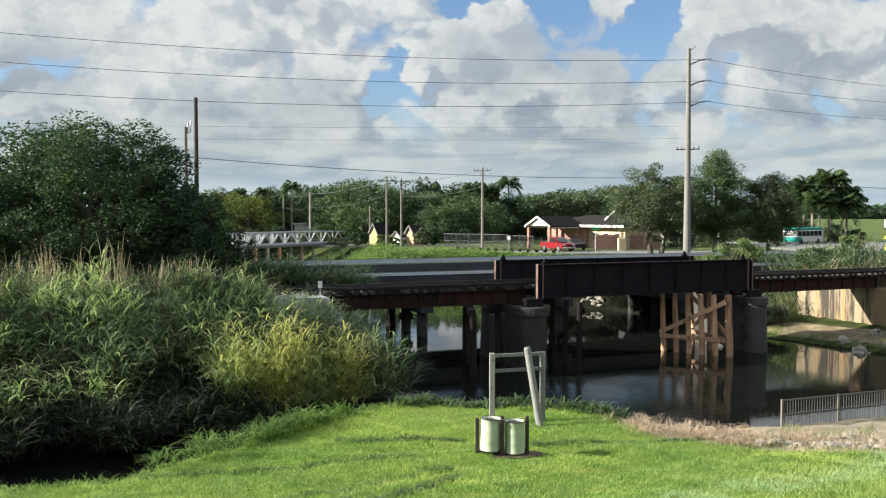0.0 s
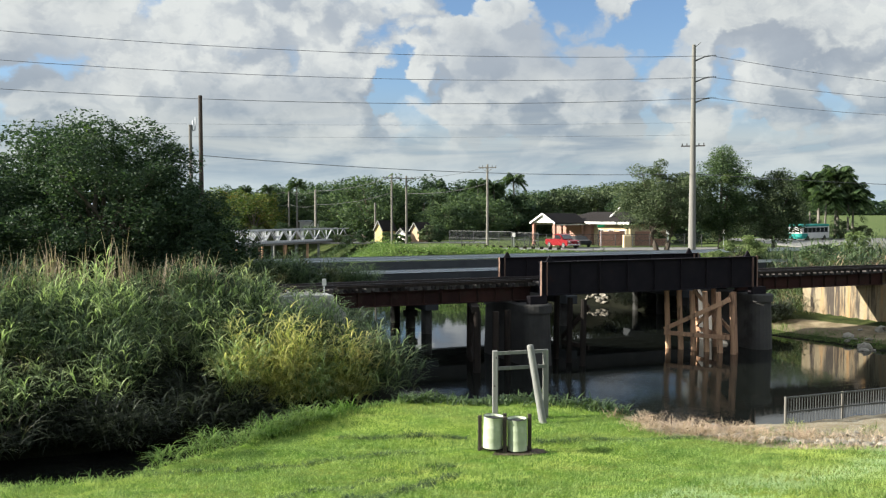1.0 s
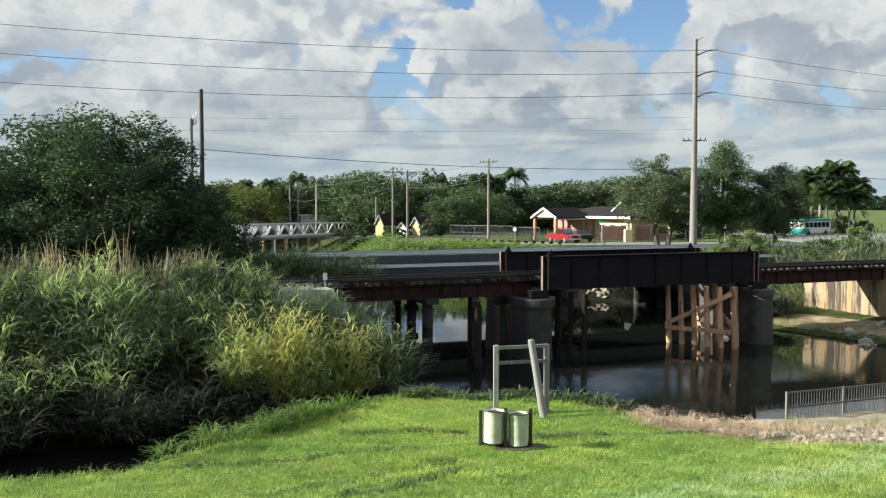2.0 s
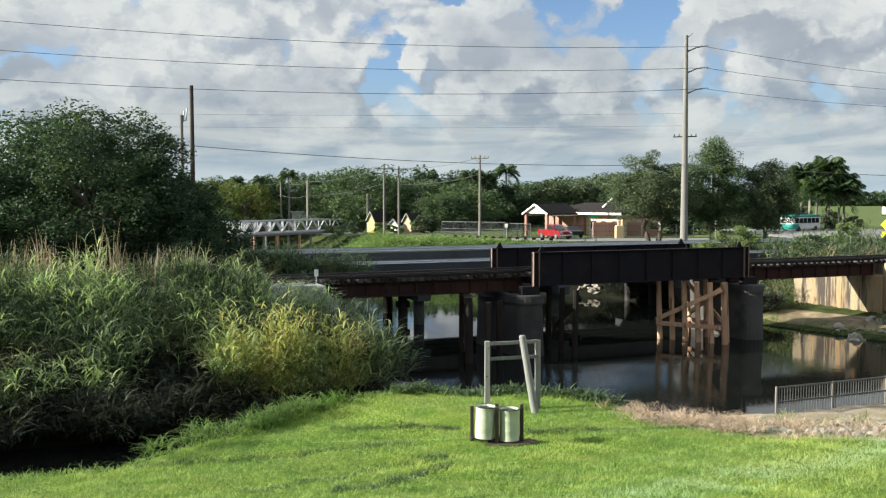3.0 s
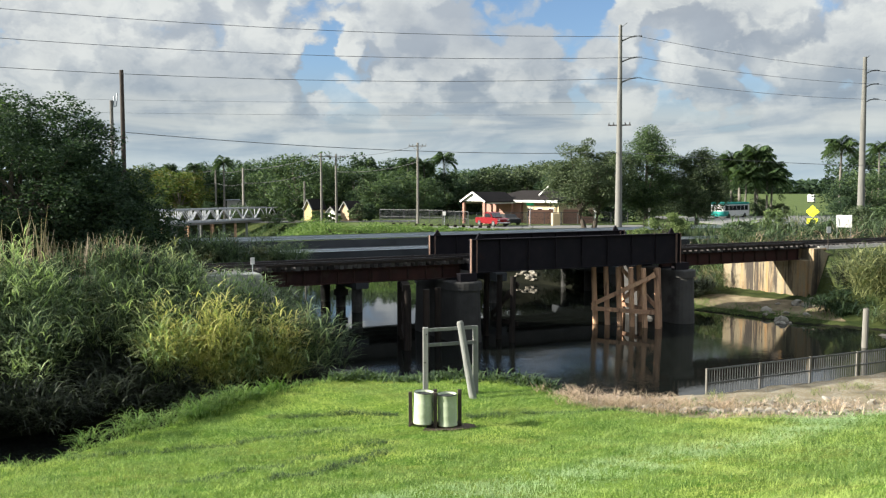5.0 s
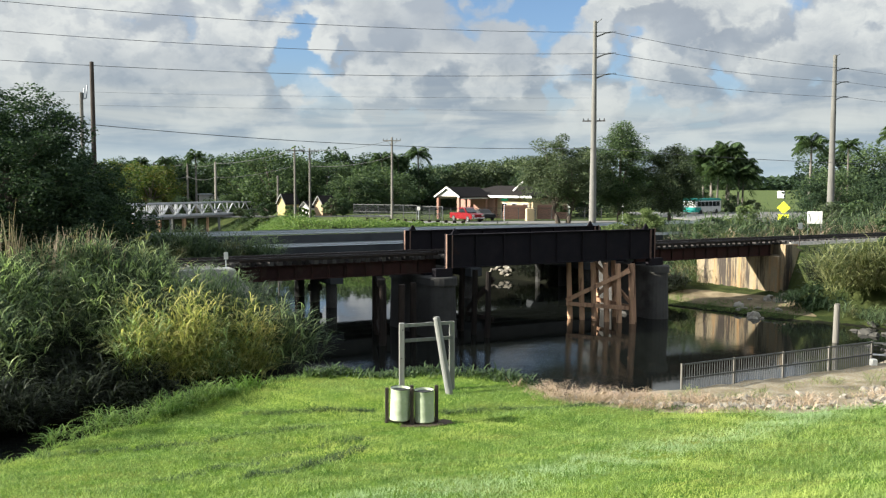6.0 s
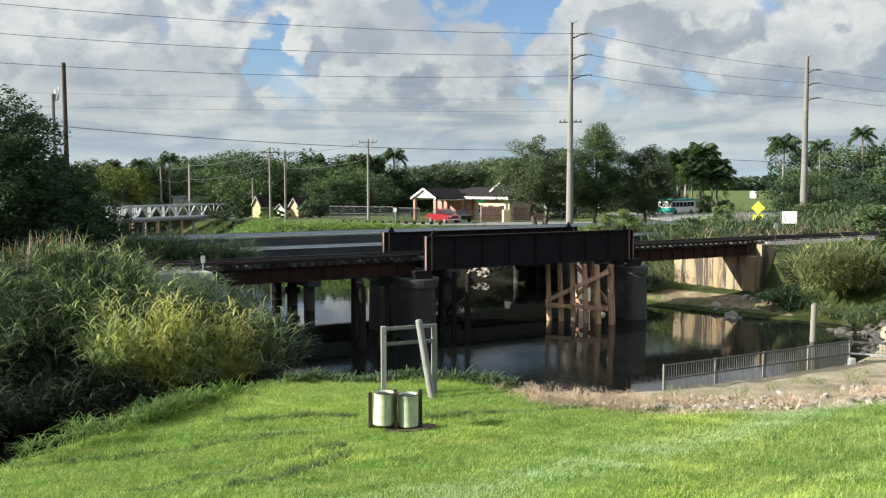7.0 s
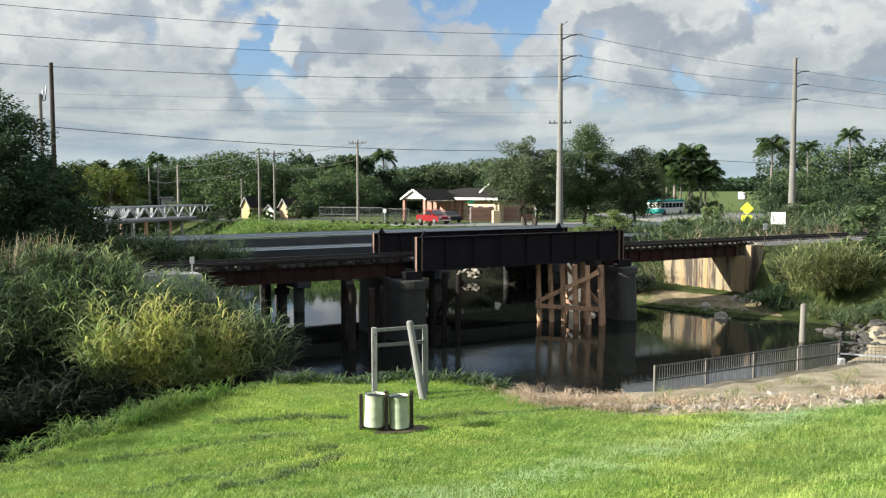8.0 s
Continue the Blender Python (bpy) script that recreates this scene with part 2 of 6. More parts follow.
def stained_concrete():
    """Pale concrete with rust and tannin running down."""
    m = bpy.data.materials.new("stained_concrete")
    m.use_nodes = True
    t = Nodes(m.node_tree)
    where = t.n("ShaderNodeTexCoord").outputs["Object"]
    runs = t.noise(t.vec("MULTIPLY", where, (1.0, 1.0, 0.12)), 0.75, 6.0, 0.7)
    fine = t.noise(where, 12.0, 6.0, 0.65)
    col = t.mix(t.step(fine, 0.2, 0.8), (0.165, 0.13, 0.08), (0.25, 0.205, 0.13))
    col = t.mix(t.step(runs, 0.45, 0.62), col, (0.29, 0.16, 0.055))
    col = t.mix(t.step(t.noise(t.vec("MULTIPLY", where, (1.0, 1.0, 0.09)), 1.2, 6.0, 0.7), 0.47, 0.61), col, (0.03, 0.022, 0.016))
    b = t.n("ShaderNodeBsdfPrincipled")
    t.to(col, b.inputs["Base Color"])
    t.to(0.85, b.inputs["Roughness"])
    bp = t.n("ShaderNodeBump")
    t.to(0.35, bp.inputs["Strength"])
    t.to(0.03, bp.inputs["Distance"])
    t.to(fine, bp.inputs["Height"])
    t.to(bp.outputs[0], b.inputs["Normal"])
    t.to(b.outputs[0], t.n("ShaderNodeOutputMaterial").inputs[0])
    return m


def lawn_material():
    """Grass blades in clumps, with mowing streaks, yellower patches and a pale dewy swath."""
    m = bpy.data.materials.new("lawn_blade")
    m.use_nodes = True
    t = Nodes(m.node_tree)
    where = t.n("ShaderNodeTexCoord").outputs["Object"]
    blade = t.n("ShaderNodeNewGeometry").outputs["Random Per Island"]
    run = t.vec("DOT_PRODUCT", where, (0.87, 0.49, 0.0))
    side = t.vec("DOT_PRODUCT", where, (-0.49, 0.87, 0.0))
    track = t.n("ShaderNodeCombineXYZ")
    t.to(t.math("MULTIPLY", run, 0.14), track.inputs[0])
    t.to(side, track.inputs[1])
    streak = t.noise(track.outputs[0], 1.5, 4.0, 0.6, 0.3)
    clump, patch = t.noise(where, 3.4, 4.0, 0.6), t.noise(where, 0.23, 4.0, 0.6)
    f = t.math("ADD", t.math("MULTIPLY", clump, 0.55), t.math("MULTIPLY", streak, 0.45))
    f = t.math("ADD", f, t.math("MULTIPLY", t.math("SUBTRACT", blade, 0.5), 0.24))
    col = t.mix(t.step(f, 0.36, 0.62), (0.095, 0.155, 0.045), (0.295, 0.385, 0.12))
    col = t.mix(t.step(t.math("ADD", patch, t.math("MULTIPLY", streak, 0.35)), 0.66, 0.86), col, (0.36, 0.42, 0.11))
    swath = t.math("ABSOLUTE", t.math("ADD", t.math("SUBTRACT", side, 13.4), t.math("MULTIPLY", t.math("SUBTRACT", patch, 0.5), 2.2)))
    dewy = t.math("MULTIPLY", t.step(swath, 0.3, 1.5, 1.0, 0.0), t.step(clump, 0.3, 0.6, 0.25, 0.85))
    col = t.mix(dewy, col, (0.33, 0.43, 0.25))
    b = t.n("ShaderNodeBsdfPrincipled")
    t.to(col, b.inputs["Base Color"])
    t.to(0.6, b.inputs["Roughness"])
    t.to(0.12, b.inputs["Specular IOR Level"])
    tr = t.n("ShaderNodeBsdfTranslucent")
    t.to(t.vec("MULTIPLY", col, (1.1, 1.25, 0.75)), tr.inputs[0])
    ms = t.n("ShaderNodeMixShader")
    t.to(0.35, ms.inputs[0])
    t.to(b.outputs[0], ms.inputs[1])
    t.to(tr.outputs[0], ms.inputs[2])
    t.to(ms.outputs[0], t.n("ShaderNodeOutputMaterial").inputs[0])
    return m


M_LAWN = lawn_material()
M_GROUND, M_WATER, M_STAIN = ground_material(), water_material(), stained_concrete()
M_RUST = surface("rusty_black_steel", (0.010, 0.0095, 0.012), (0.017, 0.0145, 0.017), 1.5, 0.85, 0.0, 0.25, 25, c3=(0.026, 0.015, 0.013), c3_cut=(0.6, 0.8), c3_scale=1.2, spec=0.06)
M_REDRUST = surface("red_rust_steel", (0.018, 0.010, 0.0095), (0.036, 0.017, 0.014), 1.2, 0.9, 0.0, 0.3, 20, spec=0.1, c3=(0.03, 0.02, 0.016), c3_cut=(0.5, 0.68), c3_scale=0.9)
M_RUSTPALE = surface("pale_rust_edge", (0.13, 0.08, 0.06), (0.19, 0.12, 0.09), 4, 0.85, 0.0, 0.2, 40)
M_RAIL = surface("rail_steel", (0.03, 0.026, 0.025), (0.055, 0.046, 0.043), 4, 0.5, 0.6, 0.1, 60)
M_TIE = surface("creosoted_tie", (0.02, 0.018, 0.017), (0.065, 0.06, 0.057), 2, 0.9, 0.0, 0.4, 30, stretch=(6, 1, 6), vary=0.3, spec=0.1)
# pier concrete: weathered patches, with the shade on the piers darkened into the colour
M_DARKCON = surface("weathered_concrete_shade_darkened", (0.024, 0.023, 0.022), (0.055, 0.052, 0.048), 0.8, 0.9, 0.0, 0.4, 14, c3=(0.02, 0.019, 0.017), c3_cut=(0.5, 0.7), c3_scale=0.5)
# road bridge concrete, its shade put into a darker colour
M_ROADCON = surface("concrete_coloured_as_shaded", (0.034, 0.037, 0.04), (0.058, 0.062, 0.066), 0.8, 0.9, 0.0, 0.3, 14, c3=(0.03, 0.03, 0.03), c3_cut=(0.55, 0.75), c3_scale=0.4, spec=0.15)
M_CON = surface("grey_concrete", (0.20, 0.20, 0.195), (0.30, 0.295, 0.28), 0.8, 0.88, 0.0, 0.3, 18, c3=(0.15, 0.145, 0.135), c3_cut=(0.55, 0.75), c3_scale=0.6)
M_POLECON = surface("pole_concrete", (0.10, 0.097, 0.09), (0.15, 0.145, 0.132), 0.5, 0.85, 0.0, 0.2, 10, c3=(0.12, 0.115, 0.105), c3_cut=(0.55, 0.75), c3_scale=0.4)
# dark timber; on the left bent and fender its colour also carries shade
M_PILE = surface("dark_timber_and_shade", (0.012, 0.010, 0.009), (0.03, 0.023, 0.019), 1.5, 0.9, 0.0, 0.5, 18, spec=0.1, stretch=(4, 4, 0.6))
# brown timber, brightened in colour to stand for sun on the fender
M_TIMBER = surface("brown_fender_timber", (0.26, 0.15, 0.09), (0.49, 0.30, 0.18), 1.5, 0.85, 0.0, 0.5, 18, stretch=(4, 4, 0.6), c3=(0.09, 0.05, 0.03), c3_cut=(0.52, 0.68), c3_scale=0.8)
M_GREYWOOD = surface("silvered_wood", (0.11, 0.112, 0.105), (0.20, 0.20, 0.19), 2, 0.85, 0.0, 0.4, 30, stretch=(5, 5, 0.5), c3=(0.2, 0.22, 0.17), c3_cut=(0.55, 0.7))
M_POLEWOOD = surface("dark_pole_wood", (0.022, 0.016, 0.013), (0.05, 0.036, 0.028), 2, 0.85, 0.0, 0.3, 20, stretch=(5, 5, 0.4))
M_GREYPOLE = surface("grey_pole_wood", (0.10, 0.092, 0.08), (0.16, 0.15, 0.13), 2, 0.85, 0.0, 0.3, 20, stretch=(5, 5, 0.4))
M_GALV = surface("galvanised_steel", (0.27, 0.285, 0.31), (0.40, 0.42, 0.45), 3, 0.5, 0.4, 0.05, 30)
M_GUARD = surface("pale_guard_rail", (0.42, 0.45, 0.48), (0.56, 0.59, 0.62), 3, 0.45, 0.1, 0.05, 30)
M_TRUSS = surface("weathered_galvanised_truss", (0.24, 0.25, 0.265), (0.36, 0.37, 0.39), 3, 0.6, 0.2, 0.05, 30)
M_FENCE = surface("grey_fence_steel", (0.06, 0.063, 0.064), (0.10, 0.103, 0.104), 3, 0.5, 0.5, 0.05, 40)
M_DRUM = surface("drum_paint", (0.32, 0.36, 0.25), (0.48, 0.51, 0.39), 2.5, 0.55, 0.0, 0.1, 14, c3=(0.15, 0.19, 0.07), c3_cut=(0.56, 0.72), c3_scale=1.6)
M_DIRT = surface("trodden_dirt", (0.035, 0.024, 0.016), (0.085, 0.058, 0.037), 3, 0.95, 0.0, 0.8, 20)
M_BARK = surface("bark", (0.06, 0.048, 0.036), (0.13, 0.11, 0.085), 2, 0.9, 0.0, 0.6, 12, stretch=(2, 2, 0.5))
M_PALMBARK = surface("palm_bark", (0.10, 0.092, 0.078), (0.17, 0.155, 0.135), 2, 0.9, 0.0, 0.4, 8, stretch=(1, 1, 4))
M_LEAF_DARK = leafy("broadleaf_dark", (0.021, 0.037, 0.023), (0.048, 0.074, 0.036), (0.10, 0.14, 0.042))
M_LEAF_MID = leafy("broadleaf_mid", (0.038, 0.060, 0.033), (0.084, 0.12, 0.05), (0.13, 0.165, 0.06))
M_LEAF_OLIVE = leafy("oak_leaf", (0.042, 0.058, 0.034), (0.10, 0.125, 0.065), (0.14, 0.15, 0.075))
M_LEAF_BRIGHT = leafy("fresh_leaf", (0.065, 0.115, 0.03), (0.15, 0.21, 0.06), (0.21, 0.235, 0.08))
M_LEAF_LIGHT = leafy("pale_leaf", (0.07, 0.10, 0.04), (0.16, 0.20, 0.08), (0.22, 0.24, 0.11))
M_LEAF_ORANGE = leafy("flowering_canopy", (0.045, 0.075, 0.018), (0.11, 0.12, 0.03), (0.20, 0.12, 0.04))
M_PALM = leafy("palm_frond", (0.03, 0.052, 0.022), (0.075, 0.11, 0.042), None)
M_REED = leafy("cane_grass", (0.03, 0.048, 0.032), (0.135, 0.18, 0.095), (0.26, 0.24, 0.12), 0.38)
# the same cane lightened in colour to stand for sunlight on its heads
M_CANETIP = leafy("cane_painted_sunlit", (0.16, 0.22, 0.10), (0.41, 0.48, 0.24), (0.52, 0.46, 0.23), 0.42)
# and nearly blackened, the shade of the bank put into its colour
M_SHADECANE = leafy("cane_painted_shaded", (0.010, 0.013, 0.010), (0.038, 0.046, 0.028), (0.07, 0.058, 0.034), 0.2)
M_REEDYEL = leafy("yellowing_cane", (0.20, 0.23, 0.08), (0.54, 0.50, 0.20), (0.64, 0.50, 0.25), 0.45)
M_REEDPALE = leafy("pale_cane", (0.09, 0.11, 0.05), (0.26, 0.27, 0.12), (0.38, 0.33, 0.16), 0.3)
M_STRAW = leafy("dead_stalk", (0.16, 0.125, 0.09), (0.32, 0.26, 0.19), None, 0.2)
M_DEADBRUSH = leafy("dead_brush", (0.10, 0.055, 0.035), (0.20, 0.12, 0.08), None, 0.1)
M_PINKSTRAW = leafy("dry_tuft", (0.28, 0.20, 0.14), (0.46, 0.36, 0.26), (0.2, 0.17, 0.09), 0.2)
M_LAWNDARK = leafy("coarse_lawn", (0.05, 0.10, 0.02), (0.12, 0.20, 0.035), (0.16, 0.2, 0.05), 0.3)
M_SHINGLE = surface("dark_shingle", (0.009, 0.0075, 0.007), (0.02, 0.017, 0.016), 6, 0.95, 0.0, 0.4, 30, spec=0.1)
M_CREAM = surface("cream_stucco", (0.42, 0.33, 0.20), (0.50, 0.40, 0.26), 0.6, 0.85, 0.0, 0.15, 12)
M_WHITE = surface("white_paint", (0.50, 0.49, 0.46), (0.60, 0.59, 0.56), 1.2, 0.6, 0.0, 0.05, 20)
M_BRICK = surface("pink_brick", (0.24, 0.125, 0.09), (0.32, 0.18, 0.14), 5, 0.85, 0.0, 0.3, 25)
M_YELLOWHOUSE = surface("yellow_board", (0.40, 0.31, 0.12), (0.48, 0.39, 0.18), 1.0, 0.8, 0.0, 0.1, 12)
M_TANHOUSE = surface("tan_board", (0.36, 0.25, 0.15), (0.44, 0.32, 0.20), 1.0, 0.8, 0.0, 0.1, 12)
M_ASPHALT = surface("worn_asphalt", (0.10, 0.098, 0.093), (0.16, 0.155, 0.147), 0.6, 0.92, 0.0, 0.2, 20)
M_RED = surface("red_car_paint", (0.14, 0.006, 0.010), (0.17, 0.008, 0.012), 1.0, 0.25, 0.0, 0.0, 10, spec=0.6)
M_TEAL = surface("teal_paint", (0.006, 0.20, 0.17), (0.01, 0.25, 0.21), 1.0, 0.35, 0.0, 0.0, 10)
M_BLACK = surface("black_rubber", (0.012, 0.012, 0.013), (0.025, 0.025, 0.025), 3, 0.7, 0.0, 0.05, 20)
M_GLASS = surface("dark_window_glass", (0.012, 0.015, 0.018), (0.02, 0.024, 0.028), 1, 0.08, 0.0, 0.0, 5, spec=0.8)
M_CHROME = surface("chrome", (0.6, 0.6, 0.6), (0.7, 0.7, 0.7), 2, 0.2, 0.9, 0.0, 10)
M_YELLOWSIGN = surface("fluorescent_yellow", (0.80, 0.83, 0.02), (0.88, 0.90, 0.03), 2, 0.5, 0.0, 0.0, 10)
M_GREENSIGN = surface("sign_green", (0.01, 0.25, 0.10), (0.015, 0.30, 0.12), 2, 0.5, 0.0, 0.0, 10)
M_WIRE = surface("weathered_cable", (0.055, 0.055, 0.058), (0.10, 0.10, 0.105), 3, 0.6, 0.3, 0.0, 10)
M_ROCK = surface("pale_rock", (0.17, 0.155, 0.125), (0.32, 0.295, 0.25), 1.5, 0.9, 0.0, 0.6, 12, c3=(0.16, 0.14, 0.11), c3_cut=(0.5, 0.7), c3_scale=1.2, distance=0.05)
M_BOULDER = surface("grey_rock", (0.03, 0.029, 0.026), (0.07, 0.065, 0.056), 1.5, 0.9, 0.0, 0.6, 12, distance=0.05)
M_BALLAST = surface("ballast", (0.20, 0.19, 0.17), (0.36, 0.34, 0.31), 6, 0.95, 0.0, 0.9, 24, distance=0.05)


# ---- building blocks ----
def part(name, bm, material, parent, label="", smooth=False):
    me = bpy.data.meshes.new(name)
    bm.to_mesh(me)
    bm.free()
    me.materials.append(material)
    if smooth:
        me.shade_smooth()
    ob = new(name, me)
    ob.parent = parent
    if label:
        ob["label"] = label
    return ob


def piece(name, me, parent, m):
    """A repeat of a part, on a shared mesh."""
    ob = new(name, me)
    ob.parent = parent
    ob.matrix_basis = m
    return ob


def thing(name, label, category, m=Matrix(), group="", kind=""):
    ob = new(name)
    ob.empty_display_size = 0.3
    ob.matrix_basis = m
    return tagged(ob, label, category, group, kind)


def bulk(name, verts, faces, material, label="", category="", kind="", parent=None, smooth=False, group=""):
    me = bpy.data.meshes.new(name)
    me.from_pydata(np.asarray(verts).tolist(), [], np.asarray(faces).tolist())
    me.materials.append(material)
    if smooth:
        me.shade_smooth()
    ob = new(name, me)
    ob.parent = parent
    return tagged(ob, label, category, group, kind)


def box(bm, lo, hi, m=None, bevel=0.0):
    vs = bmesh.ops.create_cube(bm, size=1.0)["verts"]
    lo, hi = Vector(lo), Vector(hi)
    mid, size = (lo + hi) / 2, hi - lo
    for v in vs:
        v.co = Vector((v.co.x * size.x, v.co.y * size.y, v.co.z * size.z)) + mid
    if bevel:
        edges = list({e for v in vs for e in v.link_edges})
        vs = bmesh.ops.bevel(bm, geom=edges, offset=bevel, segments=1, affect="EDGES")["verts"]
    if m is not None:
        for v in vs:
            v.co = m @ v.co
    return bm


def tube(bm, points, radii, n=8, cap=True):
    """A tapered tube along points."""
    rings = []
    for i, p in enumerate(points):
        p = Vector(p)
        a = Vector(points[min(i + 1, len(points) - 1)]) - Vector(points[max(i - 1, 0)])
        q = a.to_track_quat("Z", "Y")
        r = radii[i] if hasattr(radii, "__len__") else radii
        rings.append([bm.verts.new(p + q @ Vector((r * math.cos(k * math.tau / n), r * math.sin(k * math.tau / n), 0))) for k in range(n)])
    for a, b in zip(rings, rings[1:]):
        for k in range(n):
            bm.faces.new((a[k], a[(k + 1) % n], b[(k + 1) % n], b[k]))
    if cap and n > 2:
        bm.faces.new(rings[0][::-1])
        bm.faces.new(rings[-1])
    return bm


def beam(bm, a, b, w, h):
    """A squared timber or bar from a to b: w across, h upright."""
    a, b = Vector(a), Vector(b)
    way = b - a
    up = Vector((0, 0, 1)) if abs(way.normalized().z) < 0.95 else Vector((0, 1, 0))
    side = way.cross(up).normalized()
    up = side.cross(way).normalized()
    ring = lambda p: [bm.verts.new(p + side * sx * w / 2 + up * sz * h / 2) for sx, sz in ((-1, -1), (1, -1), (1, 1), (-1, 1))]
    r, s = ring(a), ring(b)
    for k in range(4):
        bm.faces.new((r[k], r[(k + 1) % 4], s[(k + 1) % 4], s[k]))
    bm.faces.new(r[::-1])
    bm.faces.new(s)
    return bm


def prism(bm, outline, y0, y1):
    """An outline of (x, z) pushed from y0 to y1."""
    a = [bm.verts.new((x, y0, z)) for x, z in outline]
    b = [bm.verts.new((x, y1, z)) for x, z in outline]
    k = len(a)
    bm.faces.new(a)
    bm.faces.new(b[::-1])
    for i in range(k):
        bm.faces.new((a[i], b[i], b[(i + 1) % k], a[(i + 1) % k]))
    bmesh.ops.recalc_face_normals(bm, faces=bm.faces[:])
    return bm


def B():
    return bmesh.new()


# ---- plan of the land: water at z = 0 ----
NEAR_SHORE = [(-60, 13), (-20, 17.6), (-10.7, 20.7), (-8.4, 21.9), (-7.0, 24.6), (-6.1, 26.7), (-4.6, 28.9), (-3.2, 30.8), (-1, 32.2), (3, 31.8), (6, 30.6), (8.5, 30.2),
              (11.6, 30.9), (16, 32.4), (21, 34.4), (24.5, 37.5), (27.5, 41.5)]
FAR_SHORE = [(29.3, 46), (28, 48), (25, 50), (23.2, 53.2), (21, 56.2), (19, 61), (17, 68), (14, 73.5), (9, 75.5), (5.2, 79.5), (4.2, 88), (2, 95), (-5, 98), (-11.5, 103), (-15.0, 120), (-18, 138), (-30, 168)]
WEST_SHORE = [(-66, 168), (-60, 150), (-47, 118), (-38, 95), (-26, 76), (-14, 64), (-8, 56), (-4.5, 48), (-2.6, 42), (-2.0, 37.5), (-4.5, 34.6), (-8, 31.6), (-12, 29),
              (-20, 26), (-60, 22)]
RIVER = np.array(NEAR_SHORE + FAR_SHORE + WEST_SHORE, float)


def smooth_step(v, lo, hi):
    t = np.clip((v - lo) / (hi - lo), 0, 1)
    return t * t * (3 - 2 * t)


def river_distance(x, y):
    """Distance to the shore: positive on land, negative in the water."""
    best = np.full(x.shape, 1e9)
    inside = np.zeros(x.shape, bool)
    for (ax, ay), (bx, by) in zip(RIVER, np.roll(RIVER, -1, 0)):
        dx, dy = bx - ax, by - ay
        t = np.clip(((x - ax) * dx + (y - ay) * dy) / (dx * dx + dy * dy), 0, 1)
        best = np.minimum(best, np.hypot(x - ax - t * dx, y - ay - t * dy))
        cross = (ay > y) != (by > y)
        with np.errstate(divide="ignore", invalid="ignore"):
            inside ^= cross & (x < dx * (y - ay) / (dy if dy else 1e-9) + ax)
    return np.where(inside, -best, best)


SHORE_X, SHORE_Y = np.array([p[0] for p in NEAR_SHORE] + [34, 60, 200.0]), np.array([p[1] for p in NEAR_SHORE] + [44, 52, 90.0])


DRY_X, DRY_Y = [5.5, 6.9, 10.1, 14.3, 26, 60], [30, 25.7, 23.9, 22.6, 25, 40]


def wobble(x, y, s):
    return np.sin(x * 1.3 * s + 0.7) * np.cos(y * 1.7 * s) + 0.6 * np.sin(x * 2.9 * s + y * 2.3 * s)


def land_height(x, y):
    x, y = np.asarray(x, float), np.asarray(y, float)
    d = river_distance(x, y)
    near = y < np.interp(x, SHORE_X, SHORE_Y) + 1.0
    s = y - 0.38 * np.maximum(0, x - 3)
    lawn = np.interp(s, [-40, 1.5, 3.0, 7, 13, 19, 21.5, 26, 40], [6.3, 6.35, 6.0, 4.2, 2.6, 1.75, 1.48, 1.3, 1.15])
    lawn = np.minimum(lawn, 1.25 + 0.6 * np.maximum(0, 24.5 - s)) + 0.035 * wobble(x, y, 0.9) + 0.02 * wobble(x + 3, y, 2.1)
    lawn_bank = 0.05 + np.where(x < 6.5, 2.2, 0.85) * d
    far = 3.25 + 0.06 * wobble(x, y, 0.15)
    # railway embankment on both sides of the bridge
    u = (x - 10.4) * 0.924 + (y - 50.6) * 0.383
    v = -(x - 10.4) * 0.383 + (y - 50.6) * 0.924
    along = np.maximum(smooth_step(-u, 17.0, 19.0), smooth_step(u, 18.4, 20.5))
    bank = 3.95 - 0.55 * np.maximum(0, np.abs(v) - 2.3)
    far = np.where(along > 0, np.maximum(far, far + (bank - far) * along), far)
    edge = np.interp(x, DRY_X, DRY_Y)
    lawn = np.where(x > 5.5, lawn - 0.5 * smooth_step(y - edge, -0.5, 4.5), lawn)
    under = 0.12 + 0.085 * np.maximum(0, u - 10) + 4.0 * smooth_step(u, 18.7, 20.2) + 2.5 * smooth_step(-v, 3.5, 9.0) * smooth_step(u, 14, 20) + 3.5 * smooth_step(v, 19, 27)
    far = np.where((u > 6) & (u < 21), np.minimum(far, under), far)
    slope = np.where(u < -3, np.where(v > 1.5, 1.5, 0.5), np.where(y > 66, 0.55, 0.16 + 0.5 * smooth_step(d, 3.2, 6)))
    far_bank = 0.04 + slope * d + 0.10 * wobble(x, y, 0.8) * smooth_step(d, 0.3, 2.5)
    z = np.where(near, np.minimum(lawn, lawn_bank), np.minimum(far, far_bank))
    return np.where(d < 0, np.maximum(-1.4, 0.05 + d * 0.6), z)


def drop(x, y):
    return float(land_height(np.array([x]), np.array([y]))[0])


